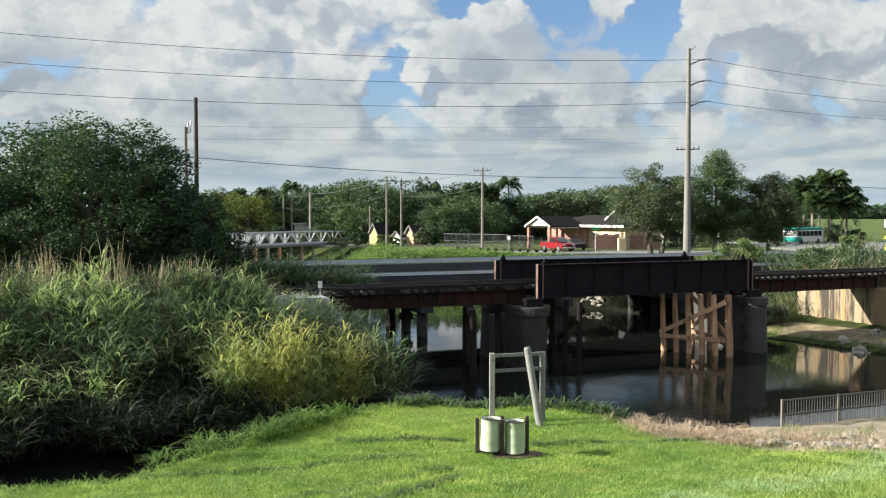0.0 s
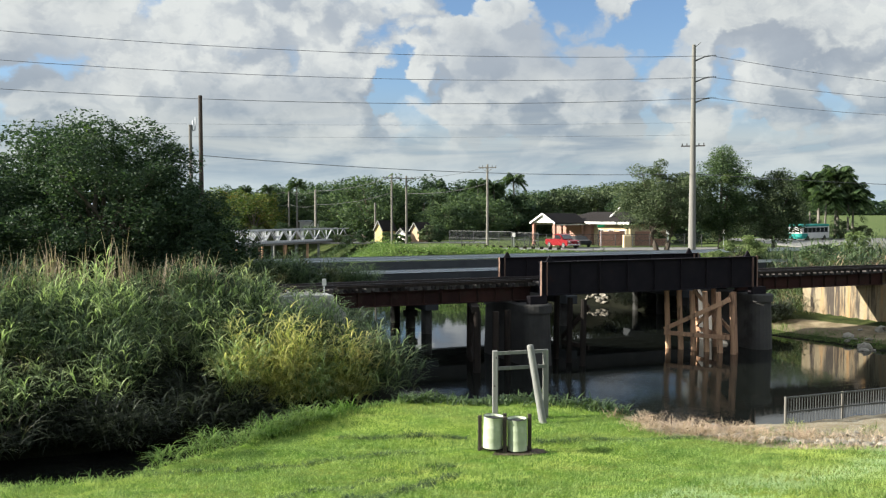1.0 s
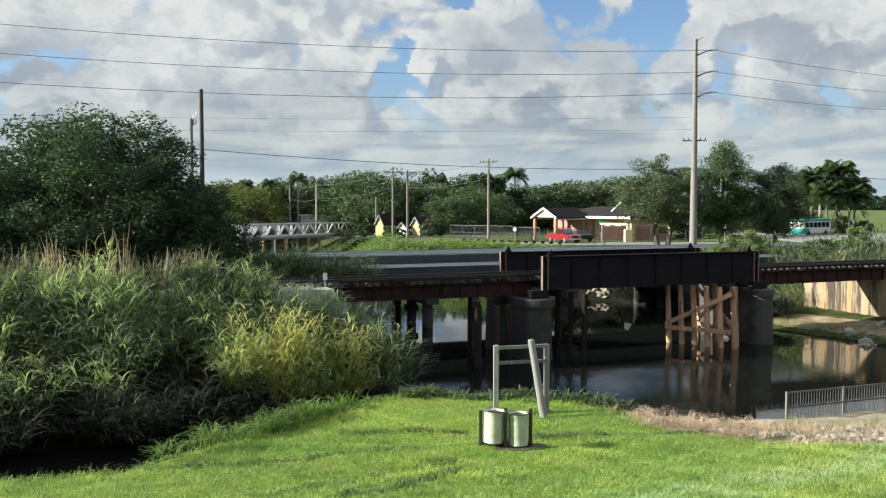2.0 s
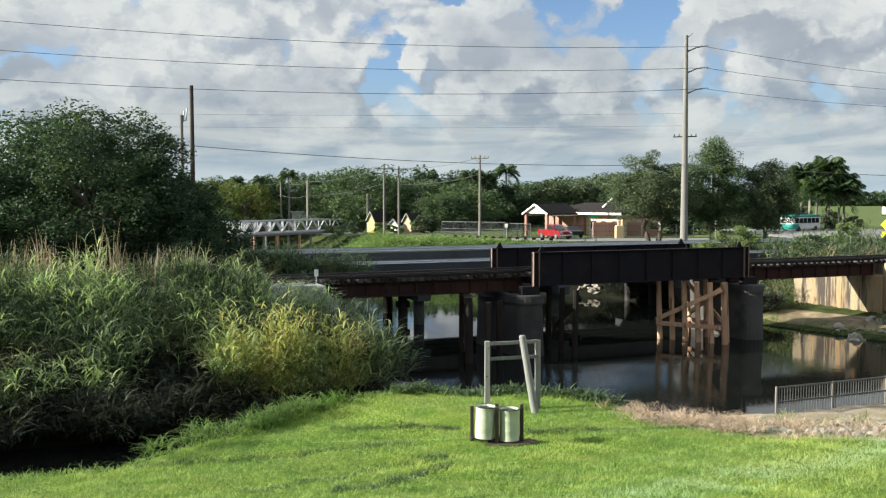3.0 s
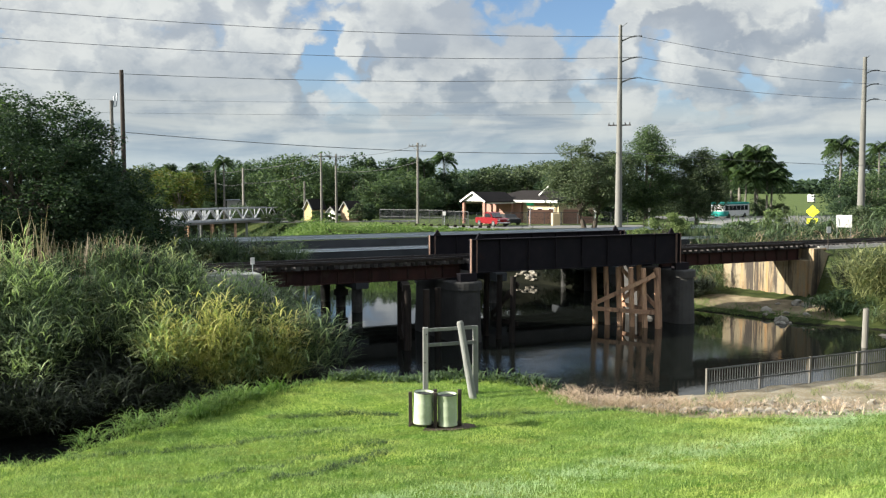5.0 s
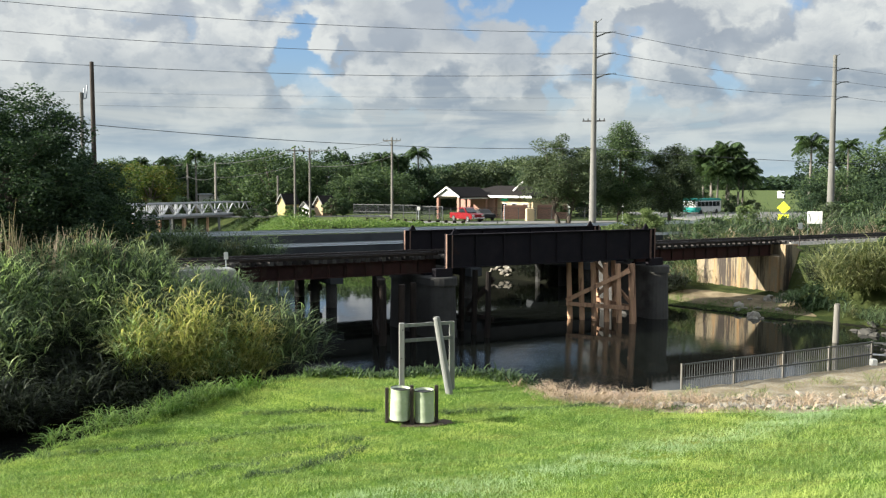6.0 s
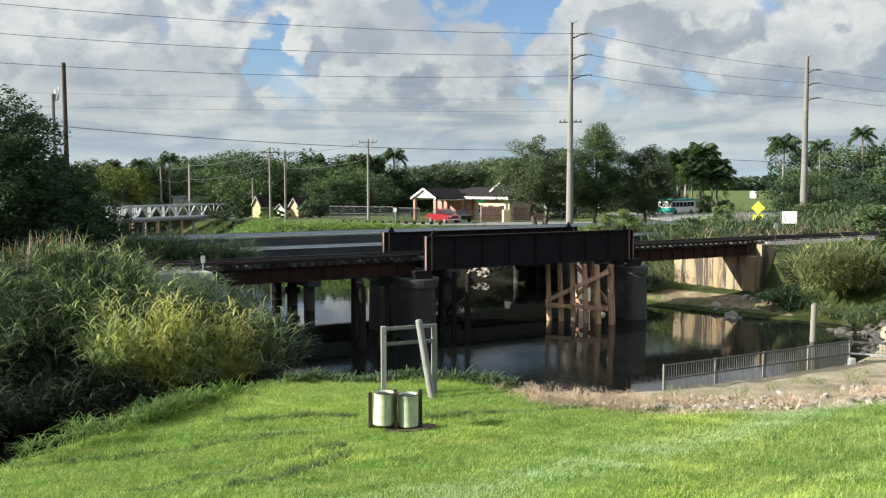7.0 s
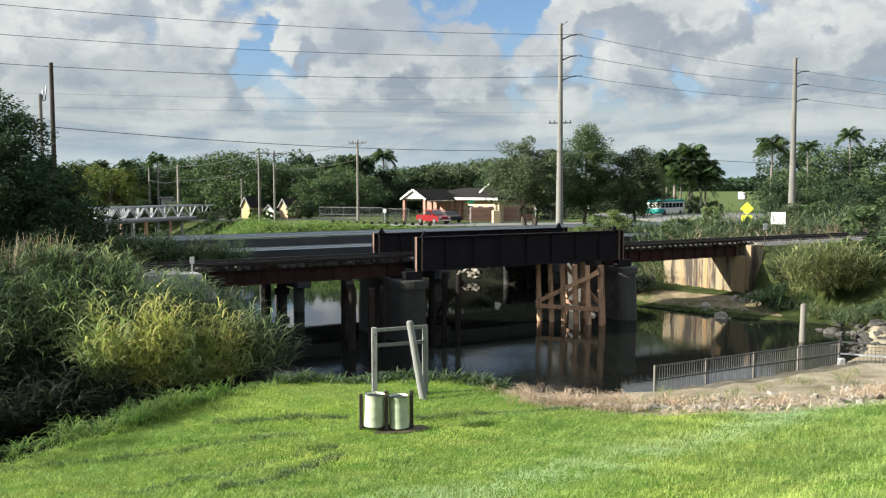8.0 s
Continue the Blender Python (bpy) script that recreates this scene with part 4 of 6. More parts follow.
# ---- steel fence on the bank ----
def build_fence():
    start, way = Vector((11.65, 30.0)), Vector((0.932, 0.362)).normalized()
    step, count = 2.53, 4
    tops = [1.63 - 0.0 * i for i in range(count + 1)]
    rot = math.degrees(math.atan2(way.y, way.x))
    fn = thing("fence", "grey steel picket fence along the stony canal bank", "fence", pose(start.x, start.y, 0, 0, 0, rot))
    pk = B()
    box(pk, (-0.009, -0.009, 0), (0.009, 0.009, 0.98))
    shared = None
    for i in range(count + 1):
        bm = B()
        box(bm, (i * step - 0.035, -0.035, 0.3), (i * step + 0.035, 0.035, 1.66), bevel=0.006)
        part("post", bm, M_GREYPOLE, fn)
    for z, h in ((1.62, 0.05), (1.12, 0.045), (0.62, 0.04)):
        bm = B()
        beam(bm, (0, 0, z), (step * count, 0, z), 0.045, h)
        part("fence_rail", bm, M_FENCE, fn)
    n = 21
    for i in range(count):
        for k in range(1, n):
            x = (i + k / n) * step
            if shared is None:
                first = part("picket", pk, M_FENCE, fn)
                shared = first.data
                first.location = (x, 0, 0.63)
            else:
                piece("picket", shared, fn, pose(x, 0, 0.63))
    # mesh return at the far end
    end = start + way * step * count
    mf = thing("mesh_fence", "rusty wire mesh fence panel with a pale top rail", "fence", pose(end.x, end.y, 0, 0, 0, -28))
    for x in (3.0, 6.0):
        bm = B()
        tube(bm, [(x, 0, 0.2), (x, 0, 1.75 if x > 4 else 2.4)], 0.04, 8)
        part("post", bm, M_GALV, mf)
    for z in (1.6, 1.12):
        bm = B()
        beam(bm, (0, 0, z), (6.0, 0, z - 0.05), 0.05, 0.06)
        part("fence_rail", bm, M_GALV if z < 1.5 else M_FENCE, mf)
    bm = B()
    for k in range(40):
        beam(bm, (k * 0.15, 0.03, 0.35), (k * 0.15, 0.03, 1.6), 0.012, 0.012)
    for k in range(9):
        beam(bm, (0, 0.04, 0.4 + k * 0.15), (6, 0.04, 0.4 + k * 0.15 - 0.05), 0.012, 0.012)
    part("wire_mesh", bm, M_RAIL, mf)
    cap = thing("concrete_block", "small pale concrete block at the fence foot", "block", pose(end.x - 0.1, end.y - 0.3, drop(end.x, end.y - 0.4)))
    bm = B()
    box(bm, (-0.12, -0.12, -0.2), (0.12, 0.12, 0.26), bevel=0.03)
    part("block", bm, M_WHITE, cap)
    px, py = 24.5, 42.3
    wp = thing("water_post", "weathered grey timber post standing in the canal", "post", pose(px, py, -1.0))
    bm = B()
    tube(bm, [(0, 0, -0.3), (0.02, 0, 1.0), (0.05, 0, 2.95), (0.05, 0, 3.0)], [0.16, 0.15, 0.14, 0.1], 12)
    part("log", bm, M_GREYPOLE, wp)


build_fence()


# ---- poles and cables ----
def cable(name, points, r, sag, label, parent=None):
    bm = B()
    for a, b in zip(points, points[1:]):
        a, b = Vector(a), Vector(b)
        n = 18
        pts = [a.lerp(b, i / n) - Vector((0, 0, sag * 4 * (i / n) * (1 - i / n))) for i in range(n + 1)]
        tube(bm, pts, r, 5, cap=False)
    return tagged(part(name, bm, M_WIRE, parent), label, "cable", "overhead cables")


def transmission_pole(x, y, z_top, arms, arm_yaw, r0, r1, crossbar):
    z = 3.1
    tp = thing("transmission_pole", "tall tapered pale concrete transmission pole with three arms", "utility pole", pose(x, y, z, 0, 0, 0), "transmission poles")
    bm = B()
    tube(bm, [(0, 0, -0.5), (0, 0, z_top - z - 0.05), (0, 0, z_top - z)], [r0, r1, r1 * 0.7], 16)
    part("shaft", bm, M_POLECON, tp)
    ends = []
    c, s = math.cos(arm_yaw), math.sin(arm_yaw)
    for h in arms:
        bm = B()
        tube(bm, [(c * r1, s * r1, h - z - 0.35), (c * 0.9, s * 0.9, h - z - 0.05), (c * 1.45, s * 1.45, h - z)], [0.07, 0.06, 0.05], 8)
        a = part("arm", bm, M_FENCE, tp)
        bm = B()
        for i in range(5):
            q = 0.15 * i
            tube(bm, [(c * (1.25 + q), s * (1.25 + q), h - z + 0.02), (c * (1.31 + q), s * (1.31 + q), h - z + 0.04)], [0.09, 0.05], 8)
        part("insulator", bm, M_FENCE, a)
        ends.append(Vector((x + c * 1.6, y + s * 1.6, h)))
    bm = B()
    tube(bm, [(0, 0, z_top - z - 0.3), (c * 0.6, s * 0.6, z_top - z + 0.15)], 0.03, 6)
    part("ground_wire_arm", bm, M_FENCE, tp)
    if crossbar:
        bm = B()
        beam(bm, (-1.0, 0.3, crossbar - z), (1.0, -0.3, crossbar - z), 0.1, 0.1)
        for q in (-0.9, -0.5, 0.5, 0.9):
            tube(bm, [(q, -q * 0.3, crossbar - z), (q, -q * 0.3, crossbar - z + 0.25)], [0.05, 0.04], 6)
        part("cross_arm", bm, M_POLEWOOD, tp)
    return ends


def wood_pole(x, y, z, h, r, material, label, arm=0.0, yaw=0.0, lean=0.0):
    wp = thing("utility_pole", label, "utility pole", pose(x, y, z, 0, lean, yaw), "utility poles")
    bm = B()
    tube(bm, [(0, 0, -0.5), (0, 0, h - 0.03), (0, 0, h)], [r, r * 0.72, r * 0.6], 10)
    part("shaft", bm, material, wp)
    if arm:
        bm = B()
        beam(bm, (-arm, -0.1, h - 0.45), (arm, -0.1, h - 0.45), 0.1, 0.12)
        for s in (-1, 1):
            beam(bm, (0, -0.12, h - 1.1), (s * arm * 0.6, -0.12, h - 0.5), 0.04, 0.05)
        part("cross_arm", bm, material, wp)
        for q in (-0.95, -0.55, 0.55, 0.95):
            bm = B()
            tube(bm, [(q * arm, -0.1, h - 0.4), (q * arm, -0.1, h - 0.14)], [0.06, 0.04], 8)
            part("insulator", bm, M_FENCE, wp)
    return wp


def build_poles():
    yaw = radians(-18)
    one = transmission_pole(22.2, 80.0, 23.0, (21.9, 20.0, 18.15), yaw, 0.36, 0.16, 13.9)
    two = transmission_pole(57.95, 102.0, 23.7, (22.1, 20.5, 18.7), radians(5), 0.46, 0.22, 0)
    west = Vector((-75, 57.5, 0))
    for a, b, h in zip(one, two, (25.4, 23.0, 20.6)):
        cable("power_cable", [(west.x, west.y, h), a], 0.021, 2.3, "thin dark overhead power cable")
        cable("power_cable", [a, b], 0.02, 0.4, "thin dark overhead power cable")
        cable("power_cable", [b, (120, 122, b.z + 0.5)], 0.02, 1.0, "thin dark overhead power cable")
    wood_pole(-17.35, 62.0, 3.2, 13.0, 0.19, M_POLEWOOD, "dark bare wooden pole rising behind a tree")
    gp = wood_pole(-19.4, 66.5, 3.2, 11.4, 0.17, M_GREYPOLE, "grey wooden pole with a forked steel bracket")
    bm = B()
    tube(bm, [(0, 0, 10.9), (0.35, 0, 11.0), (0.42, 0, 11.9)], 0.05, 6)
    tube(bm, [(0.15, 0, 11.0), (0.2, 0, 11.7)], 0.05, 6)
    part("bracket", bm, M_GALV, gp)
    cable("telephone_cable", [(-60, 55, 13.0), (-17.35, 62, 12.0), (22.2, 80, 11.4)], 0.024, 0.55, "dark sagging telephone cable")
    cable("telephone_cable", [(22.2, 80, 11.4), (90, 118, 11.0)], 0.03, 0.5, "dark sagging telephone cable")
    for z in (14.9, 16.0):
        cable("thin_cable", [(-75, 75, z + 1.0), (22.2, 80, z)], 0.008, 0.7, "very thin pale overhead cable")
    grey = "grey wooden utility pole with cross arm"
    p = [(5.37, 120.0, 11.2, 1.2), (-6.16, 130, 10.1, 1.3), (-8.32, 130, 10.2, 1.3), (-22.6, 150, 8.6, 0), (-23.3, 154, 8.6, 0), (-29.0, 160, 8.8, 0), (-36.5, 168, 9.0, 0), (-11.6, 140, 6.2, 0), (-20.0, 175, 9.0, 0)]
    for i, (x, y, h, arm) in enumerate(p):
        wood_pole(x, y, 3.2, h, 0.19, M_GREYPOLE, grey if arm else "slim grey wooden utility pole", arm, 10 * (i % 3) - 8)
    for a, b in ((0, 1), (2, 3), (3, 5), (5, 6)):
        xa, ya, ha, _ = p[a]
        xb, yb, hb, _ = p[b]
        for q in (0.3, 2.6):
            cable("street_cable", [(xa, ya, 3.2 + ha - q), (xb, yb, 3.2 + hb - q)], 0.028, 0.5, "dark street cable between wooden poles")


build_poles()

# ---- plants ----
def blades(rng, x, y, z, h, width, lean, droop, k=5, yaw=None):
    """Curved tapering blades: one strip for each root."""
    n = len(x)
    yaw = rng.uniform(0, math.tau, n) if yaw is None else yaw
    s = np.linspace(0, 1, k)[None, :]
    out = (lean[:, None] * s + droop[:, None] * s ** 2.4) * h[:, None]
    up = h[:, None] * (s - 0.62 * droop[:, None] * s ** 2.6)
    w = width[:, None] * (0.55 + 0.9 * s) * np.clip(1.03 - s, 0, 1) ** 0.55
    cx, cy = x[:, None] + out * np.cos(yaw)[:, None], y[:, None] + out * np.sin(yaw)[:, None]
    turn = yaw + math.pi / 2 + rng.uniform(-0.6, 0.6, n)
    sx, sy = np.cos(turn)[:, None] * w / 2, np.sin(turn)[:, None] * w / 2
    cz = z[:, None] + up
    v = np.stack([np.stack([cx - sx, cy - sy, cz], -1), np.stack([cx + sx, cy + sy, cz], -1)], 2).reshape(n, -1, 3)
    base = (np.arange(n) * 2 * k)[:, None]
    j = np.arange(k - 1) * 2
    f = np.stack([base + j, base + j + 1, base + j + 3, base + j + 2], -1).reshape(-1, 4)
    return v.reshape(-1, 3), f


def cane_bed(name, label, seed, count, where, h, width, material, lean=(0.1, 0.5), droop=(0.4, 1.2), tiers=True, k=5, clump=0.0, base=None):
    """A bed of tall cane grass. Stalk leaves start at several heights of each stem."""
    rng = np.random.default_rng(seed)
    x, y = where(rng, count)
    if clump:
        m = max(1, count // 14)
        pick = rng.integers(0, m, count)
        x, y = x[pick] + rng.normal(0, clump, count), y[pick] + rng.normal(0, clump, count)
    z = land_height(x, y) if base is None else np.full(count, base)
    tall = rng.uniform(*h, count) * (0.84 + 0.16 * wobble(x, y, 0.55) + 0.14 * wobble(x + 9, y, 1.3))
    start = rng.uniform(0, 0.86, count) * tall if tiers else np.zeros(count)
    length = np.clip(tall - start, 0.6 if tiers else 0.0, 1.25 if tiers else 9) * rng.uniform(0.75, 1.2, count)
    v, f = blades(rng, x, y, np.maximum(z, 0.0) + start, length, rng.uniform(*width, count), rng.uniform(*lean, count), rng.uniform(*droop, count), k)
    return bulk(name, v, f, material, label, "tall grass", "stuff")


def cane_mounds(name, label, seed, mounds, stems, leaves, where, h, radius, width, reach, material, base=None, splay=0.35):
    """Mounds of cane: stems lean out from each mound, with arching leaves up every stem."""
    rng = np.random.default_rng(seed)
    mx, my = where(rng, mounds)
    mh = rng.uniform(*h, mounds)
    mr = rng.uniform(*radius, mounds)
    i = np.repeat(np.arange(mounds), stems)
    n = len(i)
    a, q = rng.uniform(0, math.tau, n), np.sqrt(rng.uniform(0, 1, n))
    x, y = mx[i] + q * mr[i] * np.cos(a), my[i] + q * mr[i] * np.sin(a)
    z = np.maximum(land_height(x, y), 0.0) if base is None else np.full(n, base)
    tall = mh[i] * (1 - 0.32 * q ** 2) * rng.uniform(0.75, 1.12, n)
    out = splay * q * tall * rng.uniform(0.3, 1.2, n)
    j = np.repeat(np.arange(n), leaves)
    s = rng.uniform(0.25, 1.0, len(j)) ** 0.75
    lx, ly = x[j] + np.cos(a[j]) * out[j] * s ** 2, y[j] + np.sin(a[j]) * out[j] * s ** 2
    length = rng.uniform(*reach, len(j)) * (1.1 - 0.35 * s)
    turn = a[j] + rng.normal(0, 1.3, len(j))
    v, f = blades(rng, lx, ly, z[j] + tall[j] * s - 0.08 * tall[j], length, rng.uniform(*width, len(j)), rng.uniform(0.25, 0.7, len(j)), rng.uniform(0.5, 1.15, len(j)), 5, turn)
    return bulk(name, v, f, material, label, "tall grass", "stuff")


def in_strip(points, half):
    """Random places along a line of points, half metres to either side."""
    p = np.array(points, float)
    seg = np.hypot(*np.diff(p, axis=0).T)
    run = np.concatenate([[0], np.cumsum(seg)])

    def pick(rng, n):
        s = rng.uniform(0, run[-1], n)
        i = np.clip(np.searchsorted(run, s) - 1, 0, len(seg) - 1)
        t = (s - run[i]) / seg[i]
        q = p[i] + (p[i + 1] - p[i]) * t[:, None]
        d = (p[i + 1] - p[i]) / seg[i][:, None]
        o = rng.uniform(-half, half, n)
        return q[:, 0] - d[:, 1] * o, q[:, 1] + d[:, 0] * o
    return pick


def leaf_cards(rng, pts, size, flat=0.35):
    n = len(pts)
    a = rng.normal(0, 1, (n, 3))
    a[:, 2] *= flat
    a /= np.linalg.norm(a, axis=1)[:, None]
    b = np.cross(a, rng.normal(0, 1, (n, 3)))
    b /= np.linalg.norm(b, axis=1)[:, None]
    s = size * rng.uniform(0.6, 1.35, n)[:, None]
    v = np.stack([pts - a * s * 0.5, pts + b * s * 0.26 - a * s * 0.05, pts + a * s * 0.55, pts - b * s * 0.26 - a * s * 0.05], 1).reshape(-1, 3)
    return v, np.arange(n * 4).reshape(n, 4)


def tree_meshes(seed, height, rx, ry, crown_low, clusters, leaves, leaf, trunk, spread=0.3, top=1.0, stems=1):
    """Trunk with limbs, and a crown of leaf clumps with gaps, round the origin."""
    rng = np.random.default_rng(seed)
    mid, half = (height + crown_low) / 2, (height - crown_low) / 2
    c = rng.normal(0, 1, (clusters, 3))
    c /= np.linalg.norm(c, axis=1)[:, None]
    c *= (rng.uniform(0.25, 1.0, clusters) ** 0.45)[:, None]
    squeeze = np.where(c[:, 2] > 0, 1 - (1 - top) * c[:, 2], 1 - 0.25 * np.abs(c[:, 2]))
    c = np.stack([c[:, 0] * rx * squeeze, c[:, 1] * ry * squeeze, mid + c[:, 2] * half], 1)
    c += rng.normal(0, 0.06, c.shape) * (rx + ry)
    rad = spread * rng.uniform(0.55, 1.3, clusters) * min(rx, half)
    pick = rng.integers(0, clusters, leaves)
    d = rng.normal(0, 1, (leaves, 3))
    d /= np.linalg.norm(d, axis=1)[:, None]
    pts = c[pick] + d * (rad[pick] * rng.uniform(0.3, 1.0, leaves) ** 0.5)[:, None] * np.array([1.15, 1.15, 0.8])
    pts[:, 2] = np.maximum(pts[:, 2], crown_low * 0.75)
    v, f = leaf_cards(rng, pts, leaf)
    wood = B()
    for s in range(stems):
        a = s * math.tau / max(1, stems)
        off = Vector((math.cos(a), math.sin(a), 0)) * (trunk * 1.6 if stems > 1 else 0)
        fork = Vector((off.x * 2.5, off.y * 2.5, max(0.8, crown_low * 0.9)))
        tube(wood, [off + Vector((0, 0, -0.4)), off.lerp(fork, 0.5), fork, Vector((off.x, off.y, mid + half * 0.4))], [trunk * 1.25, trunk, trunk * 0.8, trunk * 0.22], 8)
        for i in rng.choice(clusters, min(clusters, 9), replace=False):
            e = Vector(c[i])
            m = fork.lerp(e, 0.5) + Vector((0, 0, 0.12 * height))
            tube(wood, [fork + Vector((0, 0, 0.05 * height * (i % 4))), m, e], [trunk * 0.5, trunk * 0.28, trunk * 0.06], 6)
    return wood, v, f


def tree(name, label, seed, x, y, z, height, rx, ry, crown_low, clusters, leaves, leaf, trunk, material, spread=0.3, top=1.0, stems=1, category="tree"):
    ob = thing(name, label, category, pose(x, y, z))
    wood, v, f = tree_meshes(seed, height, rx, ry, crown_low, clusters, leaves, leaf, trunk, spread, top, stems)
    part("trunk", wood, M_BARK, ob)
    bulk("crown", v, f, material, parent=ob)
    return ob


def palm(seed, x, y, z, h, frond, count, lean=0.3, label="tall palm with a ragged drooping crown"):
    rng = random.Random(seed)
    ob = thing("palm_tree", label, "palm tree", pose(x, y, z, 0, 0, rng.uniform(0, 360)), "palms")
    bm = B()
    tube(bm, [(0, 0, -0.3), (lean * 0.3, 0, h * 0.4), (lean, 0, h)], [0.24, 0.17, 0.14], 9)
    part("trunk", bm, M_PALMBARK, ob)
    verts, faces = [], []
    for i in range(count):
        a = i * 2.399 + rng.uniform(-0.2, 0.2)
        rise = 1.35 - 1.75 * (i / count) + rng.uniform(-0.15, 0.15)
        prev = None
        n = 15
        l = frond * rng.uniform(0.8, 1.1)
        for k in range(n + 1):
            s = k / n
            r = l * s * math.cos(rise * (1 - 0.2 * s)) * (1 - 0.18 * s)
            q = Vector((lean + r * math.cos(a), r * math.sin(a), h + l * (math.sin(rise) * s - 0.52 * s * s)))
            side = Vector((-math.sin(a), math.cos(a), 0))
            out = Vector((math.cos(a), math.sin(a), 0))
            if k > 1:
                w = 0.42 * frond * math.sin(math.pi * min(1, 0.12 + 0.86 * s)) ** 0.7
                for sg in (-1, 1):
                    tip = q + side * sg * w * 0.8 + out * w * 0.45 + Vector((0, 0, -w * rng.uniform(0.25, 0.75)))
                    b = len(verts)
                    t = 0.08 * frond * 0.5
                    verts += [q - out * t, q + out * t, tip + out * t * 0.3, tip - out * t * 0.2]
                    faces.append((b, b + 1, b + 2, b + 3))
            if prev is not None:
                b = len(verts)
                t = 0.03 * (1.1 - s)
                verts += [prev - side * t, prev + side * t, q + side * t, q - side * t]
                faces.append((b, b + 1, b + 2, b + 3))
            prev = q
    bulk("crown", [tuple(w) for w in verts], faces, M_PALM, parent=ob)
    return ob


